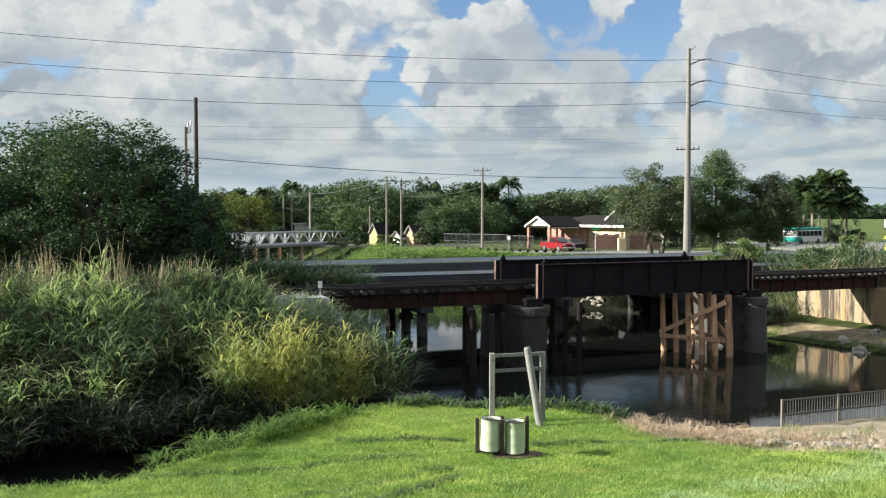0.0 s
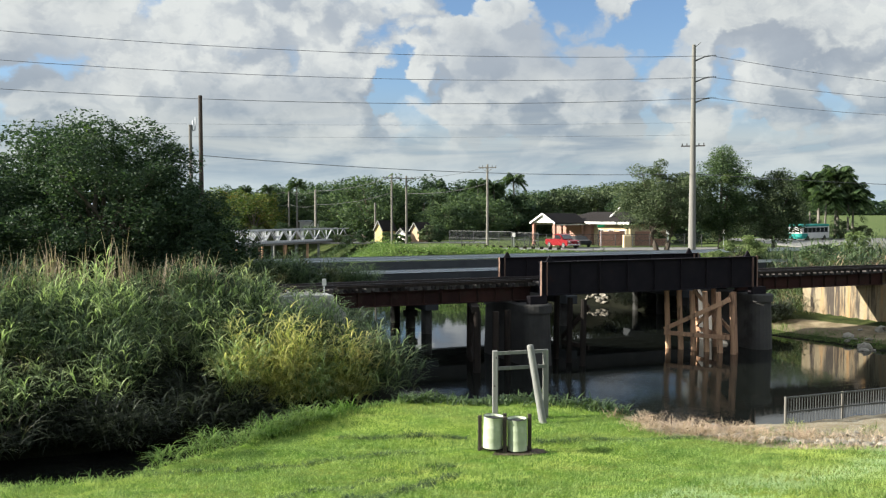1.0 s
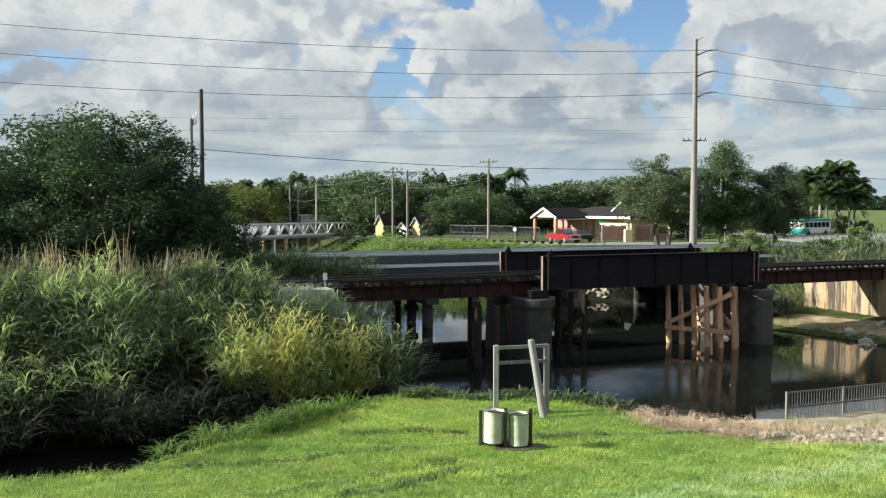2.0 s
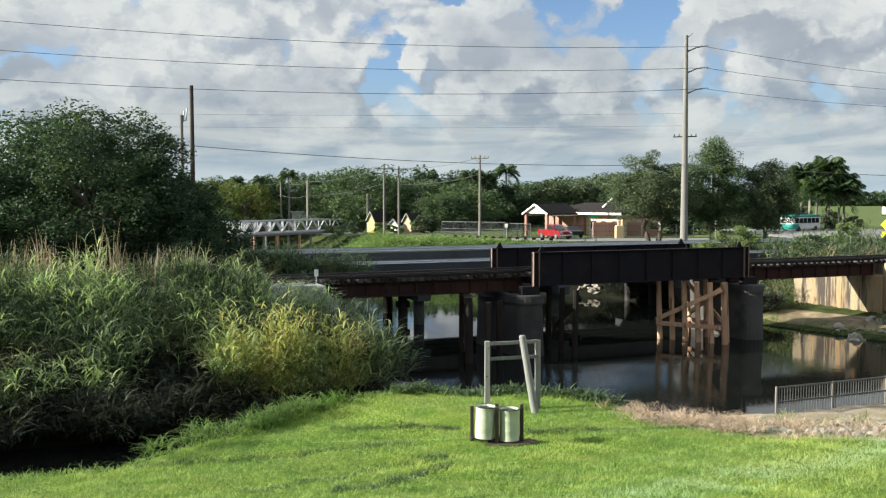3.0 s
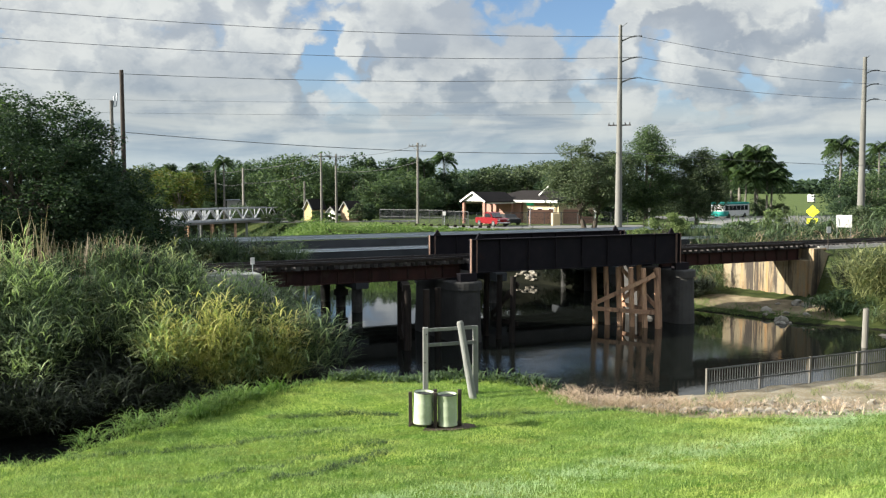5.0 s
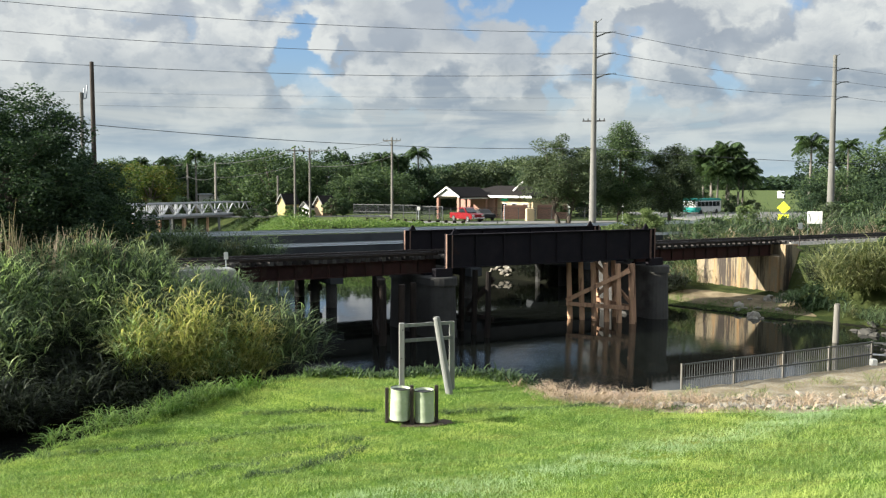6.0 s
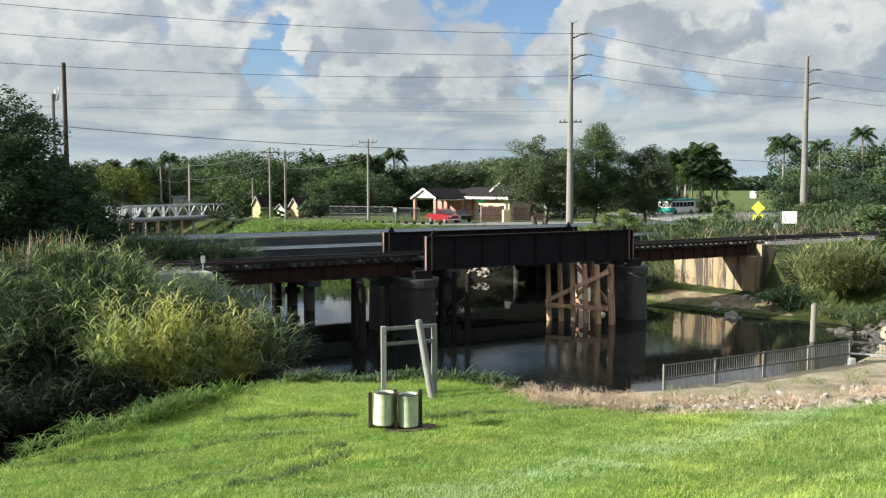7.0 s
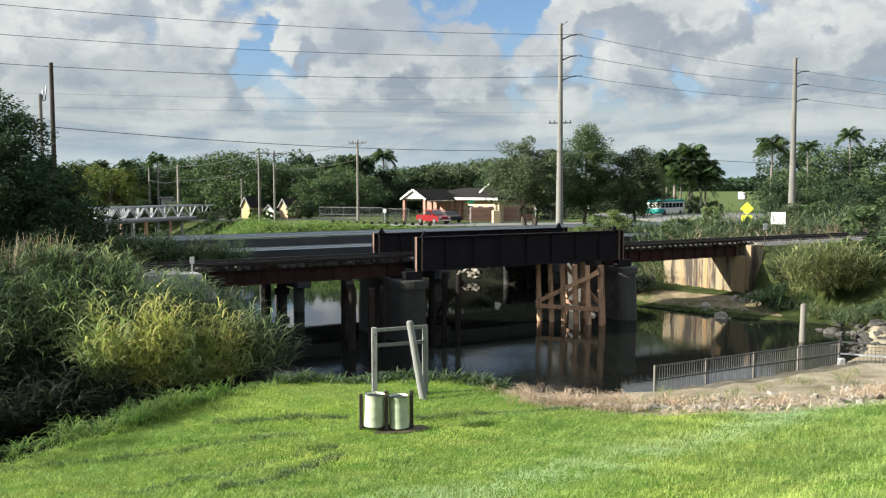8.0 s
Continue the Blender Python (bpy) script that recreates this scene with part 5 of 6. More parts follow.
def build_trees():
    # the broad dark tree on the west bank
    tree("broadleaf_tree", "large dark green spreading tree beside the railway", 3, -18.2, 46.8, 3.2, 9.1, 6.0, 4.6, 0.2, 220, 100000, 0.165, 0.32, M_LEAF_DARK, 0.26, 0.82, 3)
    tree("broadleaf_tree", "large dark tree merging with its neighbour", 5, -27.6, 46.0, 3.2, 8.9, 6.2, 4.6, 0.2, 160, 52000, 0.165, 0.32, M_LEAF_DARK, 0.26, 0.85, 3)
    tree("broadleaf_tree", "dark green leafy tree crowding a larger one", 13, -13.4, 46.2, 3.0, 5.9, 2.6, 2.6, 0.1, 90, 34000, 0.16, 0.18, M_LEAF_DARK, 0.3, 0.75, 2)
    # hidden by the front row; added to cast shade on the road bridge
    tree("broadleaf_tree", "tall dark tree added behind the others for its shadow", 6, -25.5, 58.5, 3.2, 10.0, 6.0, 5.0, 0.2, 120, 24000, 0.3, 0.32, M_LEAF_DARK, 0.27, 0.85, 2)
    # never in view: added so that its shadow falls into the ditch
    tree("broadleaf_tree", "leafy tree added out of view to shade the ditch", 14, -22.0, 29.2, 0.9, 3.6, 4.2, 3.0, 0.3, 110, 26000, 0.22, 0.22, M_LEAF_DARK, 0.3, 0.85, 3)
    # trees by the road
    tree("oak_tree", "round grey-green oak beside the road", 21, 25.0, 103, 3.2, 9.6, 5.3, 4.8, 2.2, 130, 46000, 0.2, 0.28, M_LEAF_OLIVE, 0.27, 0.8, 2)
    tree("tall_tree", "tall bright-topped green tree beside the concrete pole", 22, 32.8, 106, 3.2, 12.2, 3.6, 3.4, 1.6, 120, 38000, 0.21, 0.3, M_LEAF_MID, 0.32, 0.5)
    tree("broadleaf_tree", "dark green roadside tree with thin top", 23, 39.2, 106, 3.2, 9.8, 3.5, 3.3, 1.2, 110, 36000, 0.21, 0.28, M_LEAF_OLIVE, 0.3, 0.6)
    tree("shrub", "low rounded light green shrub by the track", 24, 22.9, 69, 3.2, 2.9, 2.2, 1.8, 0.1, 44, 12000, 0.15, 0.06, M_LEAF_LIGHT, 0.3, 0.8, 3, "shrub")
    rng = random.Random(8)
    # treeline behind the houses: distinct crowns, masters copied with a turn
    masters = []
    for i, (mat, leaf) in enumerate(((M_LEAF_DARK, 0.48), (M_LEAF_MID, 0.48), (M_LEAF_ORANGE, 0.48), (M_LEAF_OLIVE, 0.48))):
        masters.append(tree("broadleaf_tree", ("dense dark green tree in the far treeline", "leafy green tree in the far treeline", "wide tree with reddish flowering top", "grey-green tree in the far treeline")[i],
                            40 + i, (-34, -13.5, -46, 22)[i], (172, 152, 165, 168)[i], 3.2, (9.5, 11, 8.8, 8.5)[i], (6, 6.2, 7.5, 6)[i], 5.5, 0.2, 80, 8000, leaf, 0.3, mat, 0.34, 0.74))
    spots = [(0, -52, 176, 0.9), (2, -36, 162, 1.0), (0, -27, 182, 1.02), (0, -20, 178, 1.12), (1, -21, 165, 0.8), (0, -8.5, 160, 1.02), (1, -4.5, 158, 0.86),
             (0, -3, 172, 1.1), (0, 3, 170, 1.1), (1, 4, 150, 0.72), (0, 8, 168, 0.95), (0, 13, 165, 0.9), (3, 15, 172, 0.95), (3, 29, 170, 1.05), (0, 18, 178, 0.9),
             (3, 36, 176, 1.15), (0, 43, 170, 0.95), (0, 24, 185, 1.0), (0, 50, 165, 0.7), (1, -0.5, 146, 0.55), (0, 2.5, 146, 0.62), (1, 6.5, 147, 0.66), (0, -2.5, 147, 0.5),
             (0, -62, 170, 1.0), (1, -30, 175, 0.85), (0, 35, 190, 1.05), (0, 55, 150, 0.62), (0, 29, 140, 0.75), (0, 35, 128, 0.7), (3, 42, 135, 0.72),
             (0, 86, 150, 1.25), (1, 92, 146, 1.05), (0, 100, 148, 1.2), (0, 82, 132, 0.7), (1, 90, 128, 0.8), (0, 98, 124, 0.85), (3, 108, 135, 1.1), (0, 116, 150, 1.3),
             (1, 106, 118, 0.9), (0, 57, 163, 0.75), (1, 63, 162, 0.65), (0, 65, 118, 0.55), (1, 70, 122, 0.68), (0, 74, 118, 0.6), (0, 79, 124, 0.75), (0, 88, 112, 0.8), (0, 58, 149, 0.3), (1, 62, 147, 0.26), (0, 66, 148, 0.32), (3, 70, 149, 0.28), (0, 64, 155, 0.4), (0, 70, 108, 0.5), (1, 77, 104, 0.55), (0, 84, 106, 0.6)]
    spots += [(0, -14.6, 128, 0.14), (3, -16.6, 133, 0.16), (0, -18.4, 140, 0.2), (1, -23, 146, 0.24), (0, -28, 150, 0.28), (3, -33, 150, 0.26), (1, -38, 152, 0.32), (0, -44, 150, 0.36), (1, -20.5, 150, 0.3)]
    spots += [(k % 2, -60 + 6.2 * k, 186 + 5 * (k % 3), 0.86 + 0.07 * (k % 3)) for k in range(19)]
    for i, x, y, s in spots:
        o = copy_thing(masters[i], pose(x, y, 3.2, 0, 0, rng.uniform(0, 360)))
        o.scale = (s * rng.uniform(0.9, 1.1), s, s * rng.uniform(0.9, 1.06))
    for k, (x, y, h, fr) in enumerate(((-27.5, 160, 9.7, 2.8), (-33.5, 165, 9.0, 2.2), (5.2, 163, 9.6, 3.2), (12.6, 166, 10.6, 3.4), (8.8, 165, 9.4, 3.2), (-38.5, 168, 9.0, 2.2), (1.5, 152, 7.0, 3.0), (3.4, 150, 6.2, 3.0))):
        palm(60 + k, x, y, 3.2, h, fr, 18, 0.3, "palm rising above the far treeline")
    for k, (x, y, h) in enumerate(((61.6, 150, 10.2), (63.6, 151, 11.4), (65.4, 149, 11.8), (67.2, 152, 12.0), (68.8, 150, 11.0), (64.6, 154, 10.0), (62.8, 147, 8.6), (66.6, 147, 9.0))):
        palm(80 + k, x, y, 3.2, h - 1.6 + (0.9, -1.3, 0.4, -0.2, -1.8, 0.6, 0.2, -0.6)[k], 4.2, 40, 0.3, "royal palm in a tight dark group")
    palm(95, 67.6, 125, 3.2, 11.0, 3.5, 24, 0.4, "single slender palm with a full crown")
    palm(96, 90.5, 140, 3.2, 13.6, 3.0, 18, 0.4)
    palm(97, 82.5, 140, 3.2, 11.4, 3.0, 18, 0.4)
    # far woods on the horizon
    rr = np.random.default_rng(5)
    n = 24000
    x, y = rr.uniform(-700, 1200, n), rr.uniform(860, 930, n)
    z = 3 + rr.uniform(0, 1, n) ** 1.4 * (12 + 4 * np.sin(x * 0.02) + 3 * np.sin(x * 0.07))
    v, f = leaf_cards(rr, np.stack([x, y, z], 1), 7.0)
    bulk("far_woods", v, f, M_LEAF_DARK, "distant dark belt of trees on the horizon", "woods", "stuff")


build_trees()


def build_grass():
    green, yellow = "tall green cane grass crowding the canal bank", "yellowing tall cane grass clump at the water"
    west = [(-21.5, 32.4), (-14, 34.4), (-9.6, 36.4), (-7, 38.2)]
    cane_mounds("cane_grass", green, 1, 85, 24, 8, in_strip(west, 3.3), (1.5, 2.7), (0.6, 1.2), (0.035, 0.065), (0.55, 1.15), M_REED)
    cane_mounds("cane_grass", "green cane heads on the canal bank, coloured as sunlit", 51, 60, 12, 9, in_strip(west, 3.3), (1.8, 2.9), (0.35, 0.7), (0.035, 0.065), (0.55, 1.1), M_CANETIP, splay=0.5)
    cane_mounds("cane_grass", "drooping cane grass down the bank, coloured as shaded", 2, 90, 18, 8, in_strip([(-22, 26.2), (-13, 29.4), (-9.6, 31.4), (-7.6, 33.2)], 2.2), (0.9, 2.2), (0.5, 0.9), (0.035, 0.065), (0.5, 1.0), M_SHADECANE)
    cane_mounds("cane_grass", "cane heads low on the bank, coloured as sunlit", 64, 16, 12, 9, in_strip([(-19, 28.6), (-15, 29.4), (-11.5, 30.6)], 0.8), (1.8, 2.8), (0.35, 0.7), (0.035, 0.065), (0.55, 1.1), M_CANETIP, splay=0.5)
    cane_mounds("cane_grass", green, 3, 40, 24, 8, in_strip([(-6.8, 36.6), (-3.2, 35.8), (-2.1, 36.4)], 1.1), (2.6, 3.9), (0.5, 0.9), (0.03, 0.055), (0.5, 0.95), M_REED)
    cane_mounds("yellow_cane_grass", yellow, 4, 34, 17, 9, in_strip([(-8.6, 32.8), (-6.4, 33.3), (-3.8, 35)], 0.8), (2.4, 4.6), (0.25, 0.5), (0.038, 0.068), (0.4, 0.85), M_REEDYEL, splay=0.25)
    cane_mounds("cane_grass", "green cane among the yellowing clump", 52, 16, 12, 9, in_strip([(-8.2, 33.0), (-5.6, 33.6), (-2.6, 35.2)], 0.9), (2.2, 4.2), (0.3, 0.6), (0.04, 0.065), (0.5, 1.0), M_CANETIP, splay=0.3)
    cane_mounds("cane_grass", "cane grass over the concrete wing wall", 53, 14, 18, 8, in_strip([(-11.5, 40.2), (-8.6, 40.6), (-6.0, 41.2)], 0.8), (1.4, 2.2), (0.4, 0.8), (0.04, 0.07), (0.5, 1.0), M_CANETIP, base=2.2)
    cane_bed("dead_cane", "dead brown seed stalks above the cane grass", 5, 800, in_strip([(-24, 36.3), (-10, 39.5)], 1.8), (1.9, 3.0), (0.03, 0.06), M_STRAW, (0.0, 0.12), (0.0, 0.2), False, clump=0.35)
    cane_bed("bank_grass", "dark green grass on the bank behind the track", 6, 9000, in_strip([(-30, 45.5), (-14, 49), (-9.8, 51), (-7.4, 53), (-6.4, 55)], 2.0), (1.6, 2.9), (0.045, 0.085), M_REED, clump=0.4)
    cane_mounds("bank_grass", "dark green grass mounds between track and road", 54, 44, 26, 7, in_strip([(-19, 47.2), (-14, 48.6), (-11.4, 49.8), (-9.4, 51.2)], 1.5), (2.1, 3.0), (0.6, 1.1), (0.04, 0.07), (0.6, 1.1), M_REED, base=3.1)
    cane_mounds("bank_grass", "lower grass at the end of the bank behind the track", 55, 24, 24, 7, in_strip([(-9.4, 50.8), (-7.0, 51.8), (-4.9, 52.6)], 0.9), (1.9, 2.7), (0.5, 0.9), (0.04, 0.06), (0.5, 1.0), M_REED, base=2.7)
    # fresh green weeds on the far bank
    cane_bed("bank_weeds", "bright green weeds covering the far canal bank", 7, 14000, in_strip([(-11, 110), (-4, 104), (6, 99), (26, 92)], 7), (0.2, 0.55), (0.06, 0.12), M_LEAF_BRIGHT, tiers=False, k=4, clump=0.7)
    rw = np.random.default_rng(77)
    cx, cy = in_strip([(-14.0, 124), (-10.8, 112), (-7, 106), (-1, 103), (9, 99)], 4)(rw, 240)
    pick = rw.integers(0, 240, 26000)
    size = rw.uniform(0.4, 1.2, 240) * np.interp(cx, [-14, -8, 0, 9], [1.25, 1.1, 0.8, 0.35])
    q = rw.normal(0, 1, (26000, 3)) * size[pick][:, None] * np.array([0.75, 0.75, 0.42])
    px, py = cx[pick] + q[:, 0], cy[pick] + q[:, 1]
    v, f = leaf_cards(rw, np.stack([px, py, np.maximum(land_height(px, py), 0) + np.abs(q[:, 2]) + 0.12], 1), 0.2)
    bulk("bank_shrubs", v, f, M_LEAF_BRIGHT, "bright green leafy shrubs on the far bank", "shrub", "stuff")
    # growth hanging over the far shore under the bridges, shade put into its colour
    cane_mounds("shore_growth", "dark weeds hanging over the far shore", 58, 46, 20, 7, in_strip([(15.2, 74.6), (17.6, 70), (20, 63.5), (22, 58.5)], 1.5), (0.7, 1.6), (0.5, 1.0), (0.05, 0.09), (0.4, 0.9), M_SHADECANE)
    # hidden by the bridges; added to keep low sky out of the water's reflection
    cane_mounds("shore_growth", "dark weeds added unseen along the top of the far shore", 63, 40, 20, 7, in_strip([(18.6, 73.5), (15.5, 78), (12, 79.5), (8.4, 82.5)], 1.1), (0.9, 1.5), (0.6, 1.1), (0.05, 0.09), (0.4, 0.9), M_SHADECANE)
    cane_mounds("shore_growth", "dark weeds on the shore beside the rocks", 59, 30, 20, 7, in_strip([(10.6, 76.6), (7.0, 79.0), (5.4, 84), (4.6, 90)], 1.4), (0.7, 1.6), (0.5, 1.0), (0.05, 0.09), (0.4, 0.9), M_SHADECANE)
    cane_bed("bank_weeds", "rough green weeds beside the truss bridge", 60, 3500, in_strip([(-13.5, 124), (-16, 136), (-20, 150)], 3.5), (0.4, 1.1), (0.07, 0.14), M_LEAF_MID, tiers=False, k=4, clump=0.7)
    # reeds and shrubs beyond the track to the east
    cane_bed("reed_bed", "mixed pale green reeds beyond the railway", 8, 13000, in_strip([(21, 65), (32, 70), (48, 78), (64, 84)], 4.2), (0.8, 3.3), (0.05, 0.10), M_REED, clump=0.5)
    cane_bed("reed_bed", "pale straw-coloured reeds beyond the railway", 9, 1800, in_strip([(22, 64), (34, 69), (60, 80)], 4.0), (1.2, 3.0), (0.03, 0.06), M_PINKSTRAW, tiers=False, clump=0.5)
    # cane on the east bank
    cane_mounds("cane_grass", "pale green drooping cane grass on the east bank", 10, 13, 34, 10, in_strip([(28.4, 50.2), (30.6, 49.4), (32.6, 50.2)], 0.7), (3.2, 4.6), (0.4, 0.8), (0.045, 0.08), (0.7, 1.4), M_REEDPALE, base=0.9, splay=0.5)
    cane_mounds("cane_grass", "cane grass low on the east bank, coloured as shaded", 56, 26, 22, 8, in_strip([(29.2, 52.4), (33, 52.6), (40, 53.5)], 1.2), (1.8, 3.0), (0.5, 0.9), (0.04, 0.07), (0.6, 1.1), M_SHADECANE, base=1.4)
    cane_mounds("bank_weeds", "dark weeds among the boulders of the east shore", 57, 26, 20, 6, in_strip([(27.6, 48.6), (30.2, 46.6), (34, 46.4), (38, 48)], 1.3), (0.4, 1.1), (0.4, 0.9), (0.03, 0.06), (0.3, 0.7), M_REED)
    # the dark leaf colour here stands for the shade beside the abutment
    cane_bed("cane_grass", "cane grass darkened as shade beside the abutment", 18, 2400, in_strip([(27.2, 51.6), (29.2, 52.2), (32, 54), (36, 56)], 1.2), (0.3, 0.75), (0.045, 0.08), M_LEAF_DARK, droop=(0.6, 1.3), clump=0.35)
    tree("shrub", "leafy light green shrub above the east bank", 31, 36.5, 52.5, 3.0, 4.2, 3.2, 2.6, 0.2, 40, 6500, 0.22, 0.07, M_LEAF_MID, 0.28, 0.8, 3, "shrub")
    for i, (sx, sy, sh, mat) in enumerate(((28.5, 68, 2.6, M_LEAF_MID), (33, 72, 3.0, M_LEAF_LIGHT), (37, 71, 2.2, M_LEAF_MID), (43, 76, 3.2, M_LEAF_OLIVE), (48, 80, 3.4, M_LEAF_MID), (54, 82, 3.6, M_LEAF_OLIVE), (46, 70, 3.0, M_LEAF_MID), (51, 72, 3.6, M_LEAF_DARK))):
        tree("shrub", "scrubby leafy shrub among the reeds", 120 + i, sx, sy, 3.2, sh, 1.5, 1.3, 0.2, 24, 2400, 0.24, 0.05, mat, 0.32, 0.8, 3, "shrub")
    cane_bed("shore_grass", "short green grass on the muddy shore below the abutment", 19, 2600, in_strip([(20.4, 59), (22.2, 56.2), (24.6, 52.8), (27, 50.2)], 0.9), (0.1, 0.4), (0.015, 0.03), M_LEAF_BRIGHT, (0.1, 0.7), (0.2, 0.9), False, 4, 0.2)
    cane_bed("dry_grass", "dry grass tufts where the lawn meets the bank", 21, 800, in_strip([(5.6, 29.0), (7.0, 26.0), (10.2, 24.2), (14.4, 23.0)], 0.4), (0.12, 0.34), (0.012, 0.03), M_PINKSTRAW, (0.1, 0.7), (0.1, 0.7), False, 4, 0.15)
    for i, (sx, sy, sh, mat) in enumerate(((-8.6, 131.5, 1.7, M_LEAF_MID), (-3.2, 132.5, 2.6, M_LEAF_OLIVE), (-12.6, 132, 2.0, M_LEAF_DARK), (-1.5, 134, 3.2, M_LEAF_DARK), (-6.6, 132.5, 1.2, M_LEAF_BRIGHT))):
        tree("shrub", "leafy shrub beside the small cottages", 140 + i, sx, sy, 3.3, sh, 1.3, 1.2, 0.1, 22, 1800, 0.3, 0.05, mat, 0.34, 0.8, 3, "shrub")
    # edge of the lawn
    shore = NEAR_SHORE[1:11]
    cane_bed("bank_edge_grass", "short unmown grass along the lawn edge", 20, 3000, in_strip([(a, b - 0.6) for a, b in shore[5:]], 0.5), (0.08, 0.26), (0.015, 0.035), M_LEAF_BRIGHT, (0.1, 0.6), (0.2, 0.9), False, 4, 0.18)
    cane_bed("bank_edge_grass", "unmown grass tufts along the lawn edge", 12, 6500, in_strip([(a, b - 0.35) for a, b in shore[:6]], 0.35), (0.12, 0.4), (0.015, 0.035), M_LEAF_BRIGHT, (0.1, 0.6), (0.2, 0.9), False, 4, 0.18)
    cane_bed("water_weeds", "leafy dark weeds at the water's edge", 13, 1300, in_strip([(-1.5, 31.4), (3, 31.0), (6.2, 29.8)], 0.5), (0.15, 0.55), (0.05, 0.1), M_LEAF_MID, (0.1, 0.6), (0.2, 0.9), False, 4, 0.2)
    cane_bed("edge_clump", "longer green grass clump at the ditch edge", 14, 1100, in_strip([(-5.7, 26.0), (-4.6, 28.0), (-3.6, 29.6)], 0.35), (0.3, 0.7), (0.02, 0.045), M_LAWNDARK, (0.1, 0.6), (0.3, 0.9), False, 5, 0.2)
    cane_mounds("dry_grass", "pinkish dry grass tufts on the stony bank", 15, 40, 30, 3, in_strip([(6.3, 28.2), (8.2, 26.2), (11.5, 25.4), (15, 24.8), (20, 26.4)], 1.3), (0.25, 0.6), (0.25, 0.7), (0.012, 0.026), (0.14, 0.34), M_PINKSTRAW)
    cane_mounds("dry_grass", "dry straw mounds where lawn, bank and water meet", 61, 14, 34, 3, in_strip([(5.8, 29.0), (6.8, 27.2), (8.6, 25.6)], 0.6), (0.3, 0.65), (0.25, 0.6), (0.012, 0.026), (0.15, 0.36), M_PINKSTRAW)
    cane_mounds("edge_clump", "longer fresh grass mounds at the ditch edge", 62, 16, 30, 3, in_strip([(-7.5, 22.4), (-6.3, 24.4), (-5.4, 26.4), (-4.1, 28.5)], 0.25), (0.3, 0.7), (0.2, 0.5), (0.018, 0.035), (0.22, 0.5), M_LEAF_BRIGHT)
    cane_mounds("dry_grass", "sparse olive dry grass tufts on the stony bank", 16, 20, 24, 3, in_strip([(9.6, 27.8), (14, 27.4), (20, 29.2)], 1.3), (0.2, 0.5), (0.2, 0.5), (0.012, 0.026), (0.14, 0.3), M_REEDPALE)
    cane_bed("reed_stalks", "few pale dry reed stalks at the ditch edge", 22, 26, in_strip([(-4.4, 29.7), (-3.8, 30.0)], 0.2), (0.6, 1.2), (0.03, 0.05), M_STRAW, (0.1, 0.5), (0.2, 0.8), False, 5)
    cane_bed("brown_brush", "bare brown brush beside the left span", 23, 160, in_strip([(-3.4, 40.8), (-2.6, 41.4)], 0.5), (1.4, 2.8), (0.015, 0.03), M_DEADBRUSH, (0.05, 0.35), (0.0, 0.3), False, 5)
    # mower ruts and coarser tufts on the lawn
    for i, line in enumerate(([(-4.6, 18.2), (-3.0, 19.6), (-1.1, 21.7), (0.4, 22.8)], [(-2.2, 18.4), (-0.9, 19.8), (0.3, 21.6)], [(-7.5, 21.6), (-4, 22.6), (-0.5, 24.2)], [(2.6, 25.6), (5.2, 25.9), (7.4, 25.4)], [(-3.2, 26.0), (-0.6, 26.2), (0.6, 26.1)])):
        cane_bed("lawn_rut", "coarse darker grass along an old mower rut", 30 + i, 1500, in_strip(line, 0.14), (0.05, 0.13), (0.014, 0.03), M_LEAF_MID, (0.1, 0.8), (0.1, 0.8), False, 3, 0.12)
    cane_bed("lawn_tufts", "scattered coarse dark tufts in the mown lawn", 40, 24000, lambda r, n: (r.uniform(-13, 20, n), 14 + r.uniform(0, 1, n) * 12), (0.05, 0.15), (0.014, 0.03), M_LAWNDARK, (0.1, 0.8), (0.1, 0.8), False, 3, 0.16)
    # the mown lawn
    rng = np.random.default_rng(17)
    n = 480000
    x, y = rng.uniform(-15, 25, n), rng.uniform(5, 32, n)
    ahead = y > np.interp(x, [-15, 2, 8, 25], [14, 13, 7, 5])
    x, y, n = x[ahead], y[ahead], int(ahead.sum())
    edge = np.interp(x, DRY_X, DRY_Y)
    d = river_distance(x, y)
    keep = (d > 0.5) & (y < np.interp(x, SHORE_X, SHORE_Y)) & (y < edge + rng.normal(0, 0.35, n)) & (np.hypot((x - 1.8) / 1.35, (y - 24.05) / 0.62) > 1)
    x, y = x[keep], y[keep]
    h = rng.uniform(0.035, 0.085, len(x)) * (1 + 0.35 * wobble(x, y, 1.2)) + 0.02
    h = np.where(x > 4, h * (1 + 0.45 * smooth_step(x, 5, 14)), h)
    v, f = blades(rng, x, y, land_height(x, y), h * 1.2, rng.uniform(0.009, 0.02, len(x)), rng.uniform(0.1, 0.9, len(x)), rng.uniform(0.1, 0.7, len(x)), 2)
    bulk("lawn_grass", v, f, M_LAWN, "short bright green mown grass with yellower patches", "lawn", "stuff")


build_grass()


